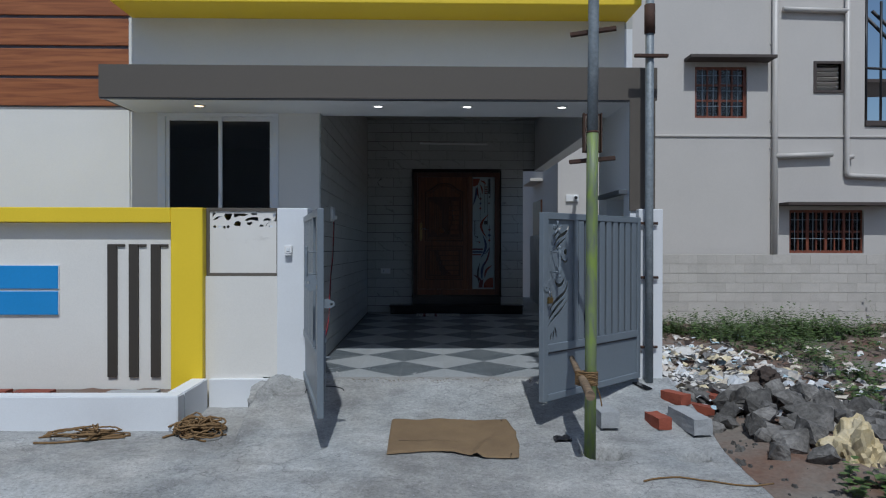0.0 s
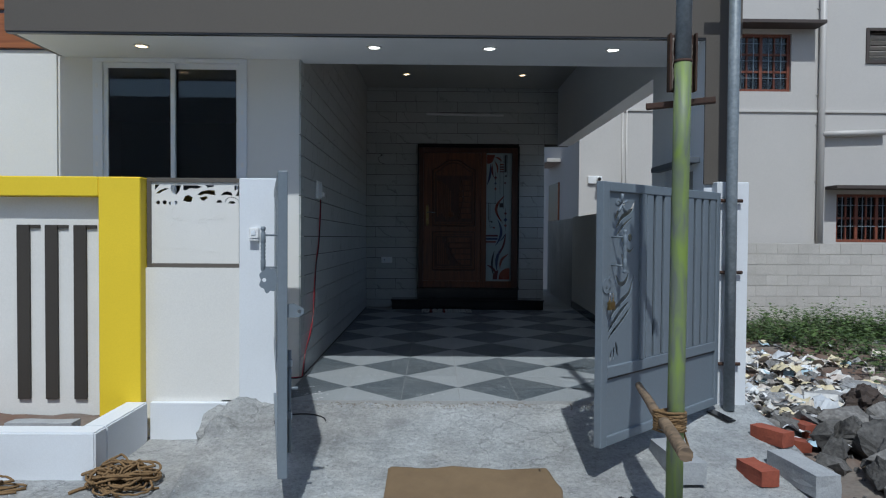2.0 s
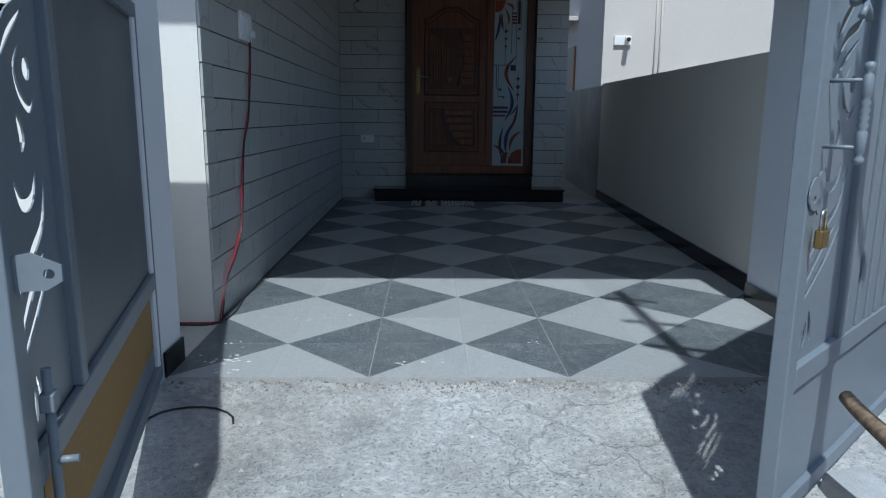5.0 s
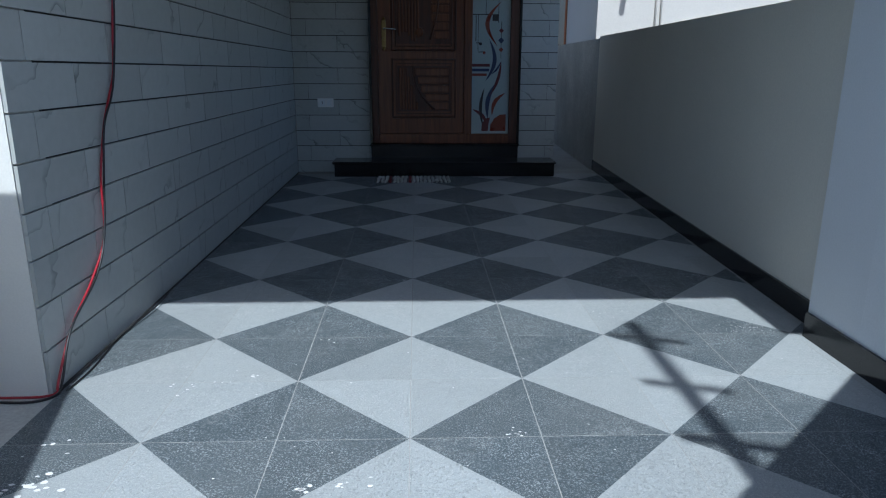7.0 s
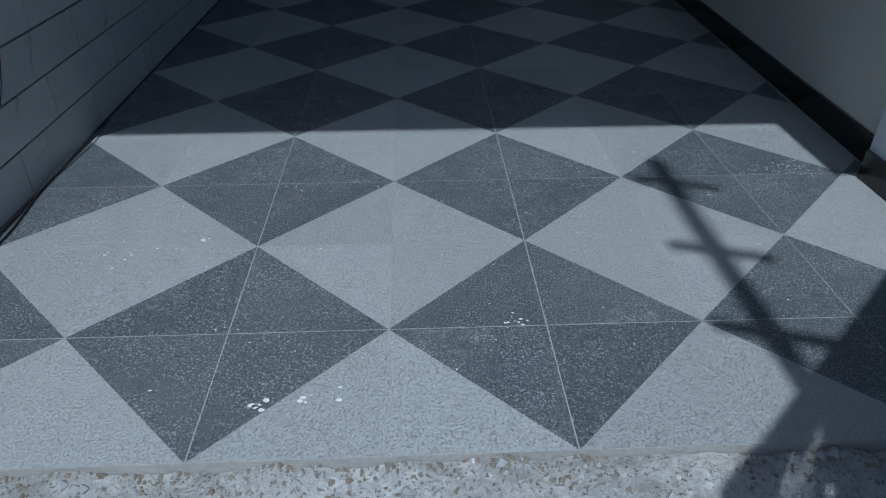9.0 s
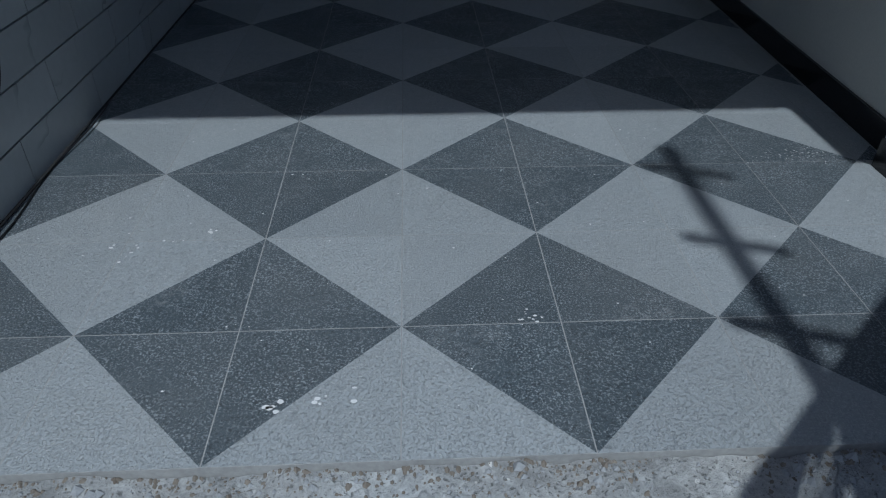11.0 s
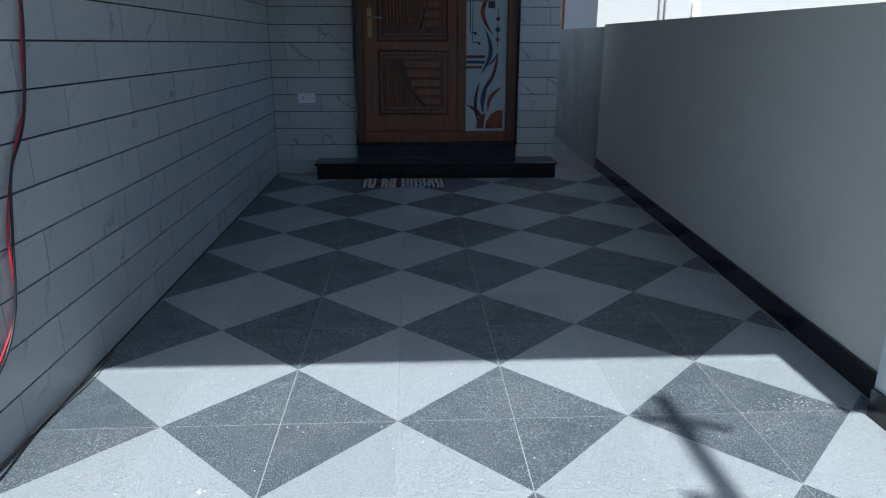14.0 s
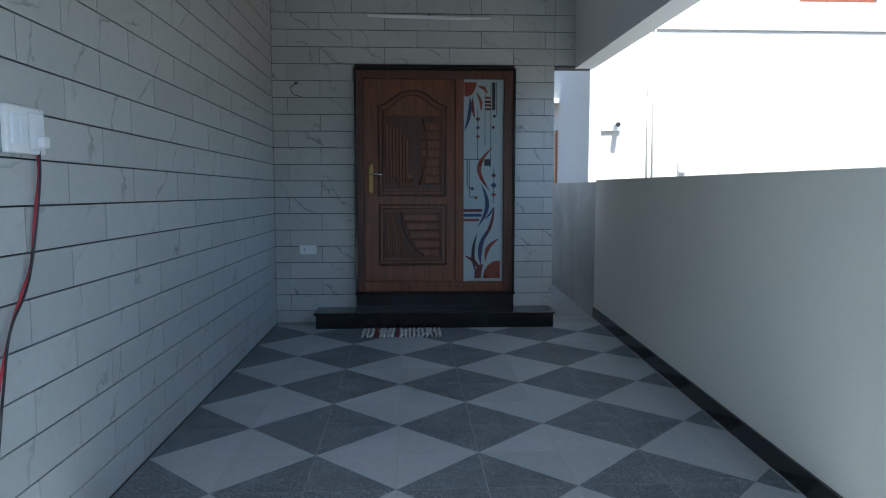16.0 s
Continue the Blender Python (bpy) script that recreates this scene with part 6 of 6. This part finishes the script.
for i, (x, y, w) in enumerate(((3.35, 1.5, 0.34), (4.0, 2.0, 0.36), (2.75, 1.25, 0.22))):
    solid("plastic_film", crumpled(12 + i, w, w * 0.7, 0.09), M_film, "crumpled clear plastic film on the litter", "plastic film", "plastic films", at=set_on(x, y, 0.03, 40 * i))


def litter():
    rng = random.Random(9)
    bm = bmesh.new()
    for i in range(1150):
        x = 2.2 + abs(rng.gauss(0, 1.1))
        y = rng.uniform(0.7, 4.8) if i < 950 else rng.uniform(-0.6, 6.2)
        if i % 7 == 0:
            x, y = rng.uniform(4, 9), rng.uniform(1.0, 6.5)
            if rng.random() < 0.6:
                continue
        w, l = rng.uniform(0.04, 0.14), rng.uniform(0.06, 0.20)
        if i % 19 == 0:
            w, l = rng.uniform(0.16, 0.3), rng.uniform(0.2, 0.36)
        a = rng.uniform(0, 6.28)
        nx = ny = 6
        zc = ground_z(x, y) + 0.015 + 0.05 * rng.random()
        tilt = rng.uniform(-0.35, 0.35), rng.uniform(-0.35, 0.35)
        s = rng.uniform(0, 100)
        rows = []
        for j in range(ny + 1):
            row = []
            for k in range(nx + 1):
                u, v = (k / nx - 0.5) * w, (j / ny - 0.5) * l
                h = 0.06 * noise.noise((u * 11 + s, v * 11, s)) + 0.02 * noise.noise((u * 34 + s, v * 34, s)) + u * tilt[0] + v * tilt[1]
                row.append(bm.verts.new((x + u * math.cos(a) - v * math.sin(a), y + u * math.sin(a) + v * math.cos(a), zc + h + 0.02)))
            rows.append(row)
        for p, q in zip(rows, rows[1:]):
            for k in range(nx):
                bm.faces.new((p[k], p[k + 1], q[k + 1], q[k]))
    return bm


solid("litter", litter(), M_litter, "scattered paper, rags and plastic waste on the ground", "litter", kind="stuff")


def pebbles():
    rng = random.Random(31)
    bm = bmesh.new()
    for i in range(1500):
        x, y = rng.uniform(1.9, 5.2), rng.uniform(-2.6, 4.5)
        if x < paving_right(y) + 0.05:
            continue
        r = rng.uniform(0.008, 0.04) * (1.3 if rng.random() < 0.1 else 0.8)
        z = ground_z(x, y)
        ring = [bm.verts.new((x + r * rng.uniform(0.6, 1.2) * math.cos(a), y + r * rng.uniform(0.6, 1.2) * math.sin(a), z - 0.01)) for a in (0, 1.0, 2.1, 3.1, 4.2, 5.2)]
        top = [bm.verts.new((x + 0.5 * r * math.cos(a), y + 0.5 * r * math.sin(a), z + r * rng.uniform(0.5, 0.9))) for a in (0.3, 2.4, 4.5)]
        for k in range(6):
            bm.faces.new((ring[k], ring[(k + 1) % 6], top[k // 2]))
        for k in range(3):
            bm.faces.new((ring[(2 * k + 2) % 6], top[(k + 1) % 3], top[k]))
        bm.faces.new(top)
    return bm


solid("gravel", pebbles(), M_rock, "broken stone chips and gravel on the soil", "gravel", kind="stuff")


def weeds(name, spots, label, seed):
    """Leafy weeds: thin stems with many small leaves."""
    rng = random.Random(seed)
    bm = bmesh.new()
    for cx, cy, rx, ry, count, tall in spots:
        for i in range(count):
            x, y = cx + rng.gauss(0, rx), cy + rng.gauss(0, ry)
            if y > BY - 0.12 or x < paving_right(min(y, -0.01)) + 0.05:
                continue
            z = ground_z(x, y) - 0.01
            h = tall * rng.uniform(0.4, 1.75)
            lx, ly = rng.gauss(0, 0.3), rng.gauss(0, 0.3)
            for k in range(9):
                t = 0.15 + 0.85 * k / 8
                px, py, pz = x + lx * h * t * t, y + ly * h * t * t, z + h * t
                a = rng.uniform(0, 6.28)
                L, w = rng.uniform(0.05, 0.11) * (1.25 - 0.5 * t), rng.uniform(0.018, 0.036)
                dx, dy, dz = math.cos(a), math.sin(a), rng.uniform(-0.25, 0.6)
                b0 = bm.verts.new((px, py, pz))
                m1 = bm.verts.new((px + dx * L * 0.5 - dy * w, py + dy * L * 0.5 + dx * w, pz + dz * L * 0.5))
                m2 = bm.verts.new((px + dx * L * 0.5 + dy * w, py + dy * L * 0.5 - dx * w, pz + dz * L * 0.5))
                e = bm.verts.new((px + dx * L, py + dy * L, pz + dz * L * 0.7))
                bm.faces.new((b0, m2, e, m1))
            s0, s1 = bm.verts.new((x - 0.003, y, z)), bm.verts.new((x + 0.003, y, z))
            s2 = bm.verts.new((x + lx * h, y + ly * h, z + h))
            bm.faces.new((s0, s1, s2))
    return solid(name, bm, M_leaf, label, "weeds", kind="stuff")


weeds("weed_bank", [(5.6, 6.9, 0.7, 0.5, 300, 0.26), (6.7, 6.6, 0.5, 0.4, 300, 0.30), (8.0, 6.9, 0.7, 0.45, 200, 0.20), (9.9, 7.0, 0.5, 0.5, 240, 0.34), (4.4, 7.2, 0.4, 0.3, 110, 0.22),
                    (5.3, 5.4, 0.4, 0.4, 150, 0.24), (3.6, 6.9, 0.5, 0.5, 90, 0.2)], "green weeds growing along the foot of the block wall", 2)
weeds("weed_patch", [(4.9, 2.1, 0.25, 0.3, 50, 0.22), (4.4, 1.0, 0.2, 0.2, 26, 0.2), (5.3, 3.6, 0.3, 0.3, 50, 0.22), (2.9, -1.75, 0.3, 0.10, 30, 0.10), (3.9, -0.9, 0.15, 0.2, 26, 0.16), (7.2, 4.6, 0.5, 0.4, 36, 0.18)],
      "sparse green weeds among the rubble", 6)


# ---------- pieces of floors and walls ----------
T = 0.4


def floor_tile(corner_dark, cut_x=None):
    """A square tile, half dark and half light along a diagonal; corner_dark names the dark corner."""
    g, top, low = 0.0015, 0.0, -0.002
    bm = bmesh.new()
    c = {"sw": (g, g), "se": (T - g, g), "ne": (T - g, T - g), "nw": (g, T - g)}
    ring = ["sw", "se", "ne", "nw"]
    i = ring.index(corner_dark)
    dark = [c[ring[i - 1]], c[ring[i]], c[ring[(i + 1) % 4]]]
    light = [c[ring[(i + 1) % 4]], c[ring[(i + 2) % 4]], c[ring[i - 1]]]
    for tri, mi in ((dark, 1), (light, 0)):
        vs = [bm.verts.new((x, y, top)) for x, y in tri]
        bm.faces.new(vs).material_index = mi
        lo = [bm.verts.new((x, y, low)) for x, y in tri]
        for k in range(2):
            bm.faces.new((lo[k], lo[k + 1], vs[k + 1], vs[k])).material_index = mi
    if cut_x is not None:
        geom = bm.verts[:] + bm.edges[:] + bm.faces[:]
        bmesh.ops.bisect_plane(bm, geom=geom, plane_co=(cut_x, 0, 0), plane_no=(1, 0, 0), clear_outer=True)
    return mesh_of("tile", bm, [M_floor_l, M_floor_d])


tiles = {}
for j in range(15):
    for i in range(-3, 5):
        x0, y0 = i * T, j * T
        right = compound_x(y0) - 0.016 if y0 >= 1.15 else CX0 - 0.012
        cut = None
        if x0 + T > right:
            cut = round(right - x0, 2)
            if cut < 0.02:
                continue
        # the dark corner is the one at odd multiples of T both ways
        key = ("s" if j % 2 else "n") + ("w" if i % 2 else "e")
        k = (key, cut)
        if k not in tiles:
            tiles[k] = floor_tile(key, cut)
        if y0 + T > 5.85:
            continue
        piece("tile", tiles[k], floor, (x0, y0, 0.0))

TH, TL, TZ = 0.1563, 0.61, 0.118


def wall_tile(length, height):
    g, gv = 0.0022, 0.0035
    bm = bmesh.new()
    put(bm, g, length - g, -0.012, 0.0, gv, height - gv)
    return mesh_of("tile", bm, M_tile)


tile_meshes = {}


def lay(parent, s0, s1, z0, z1, phase, at, blocked=None):
    """Courses of tiles between s0 and s1 along a wall, staggered by half a tile; at turns (s, z) into a pose."""
    n = 0
    k = -1
    while TZ + k * TH < z1:
        za, zb = max(z0, TZ + k * TH), min(z1, TZ + (k + 1) * TH)
        k += 1
        if zb - za < 0.02:
            continue
        start = phase + (TL / 2 if k % 2 else 0)
        s = start - TL * math.ceil((start - s0) / TL)
        while s < s1:
            spans = [(max(s, s0), min(s + TL, s1))]
            s += TL
            if blocked:
                bx0, bx1, bz1 = blocked
                if za < bz1 - 0.01:
                    spans = [q for a, b in spans for q in ((a, min(b, bx0)), (max(a, bx1), b)) if q[1] - q[0] > 0.015]
            for a, b in spans:
                if b - a < 0.015:
                    continue
                zz = zb
                key = (round(b - a, 2), round(zz - za, 3))
                if key not in tile_meshes:
                    tile_meshes[key] = wall_tile(b - a, zz - za)
                ob = new("tile", tile_meshes[key])
                ob.parent = parent
                ob.matrix_basis = at(a, za)
                n += 1
    return n


wb, wlft = bpy.data.objects["wall_back"], bpy.data.objects["wall_left"]
lay(wb, LW, 1.46, 0.0, CEIL, -0.768, lambda s, z: pose(s, BW + 0.012, z), (DX0, DX1, DZ1))
lay(wb, 1.46, 1.66, SOFFIT, CEIL, -0.768, lambda s, z: pose(s, BW + 0.012, z))
# along the side wall a tile starts at its far end
lay(wlft, -BW, -FRONT, -0.05, CEIL, -1.77, lambda s, z: pose(LW - 0.012, -s, z + 0.008 * (s + BW), 0, 0, -90) @ pose(0, 0, 0, 0, -0.46, 0) @ Matrix.Diagonal((1, -1, 1, 1)))

# blocks of the neighbour's wall
blocks = {}
for r in range(8):
    z = 0.965 - 0.2 * (r + 1)
    x = 2.3 - (0.2 if r % 2 else 0)
    while x < 12.5:
        a, b = max(x, 2.3), min(x + 0.4, 12.5)
        key = round(b - a, 2)
        if key > 0.03:
            if key not in blocks:
                bm = put(bmesh.new(), 0.005, key - 0.005, -0.005, 0.0, 0.005, 0.195)
                blocks[key] = mesh_of("block", bm, M_wallblock)
            piece("block", blocks[key], bw_wall, (a, BY + 0.004, z))
        x += 0.4
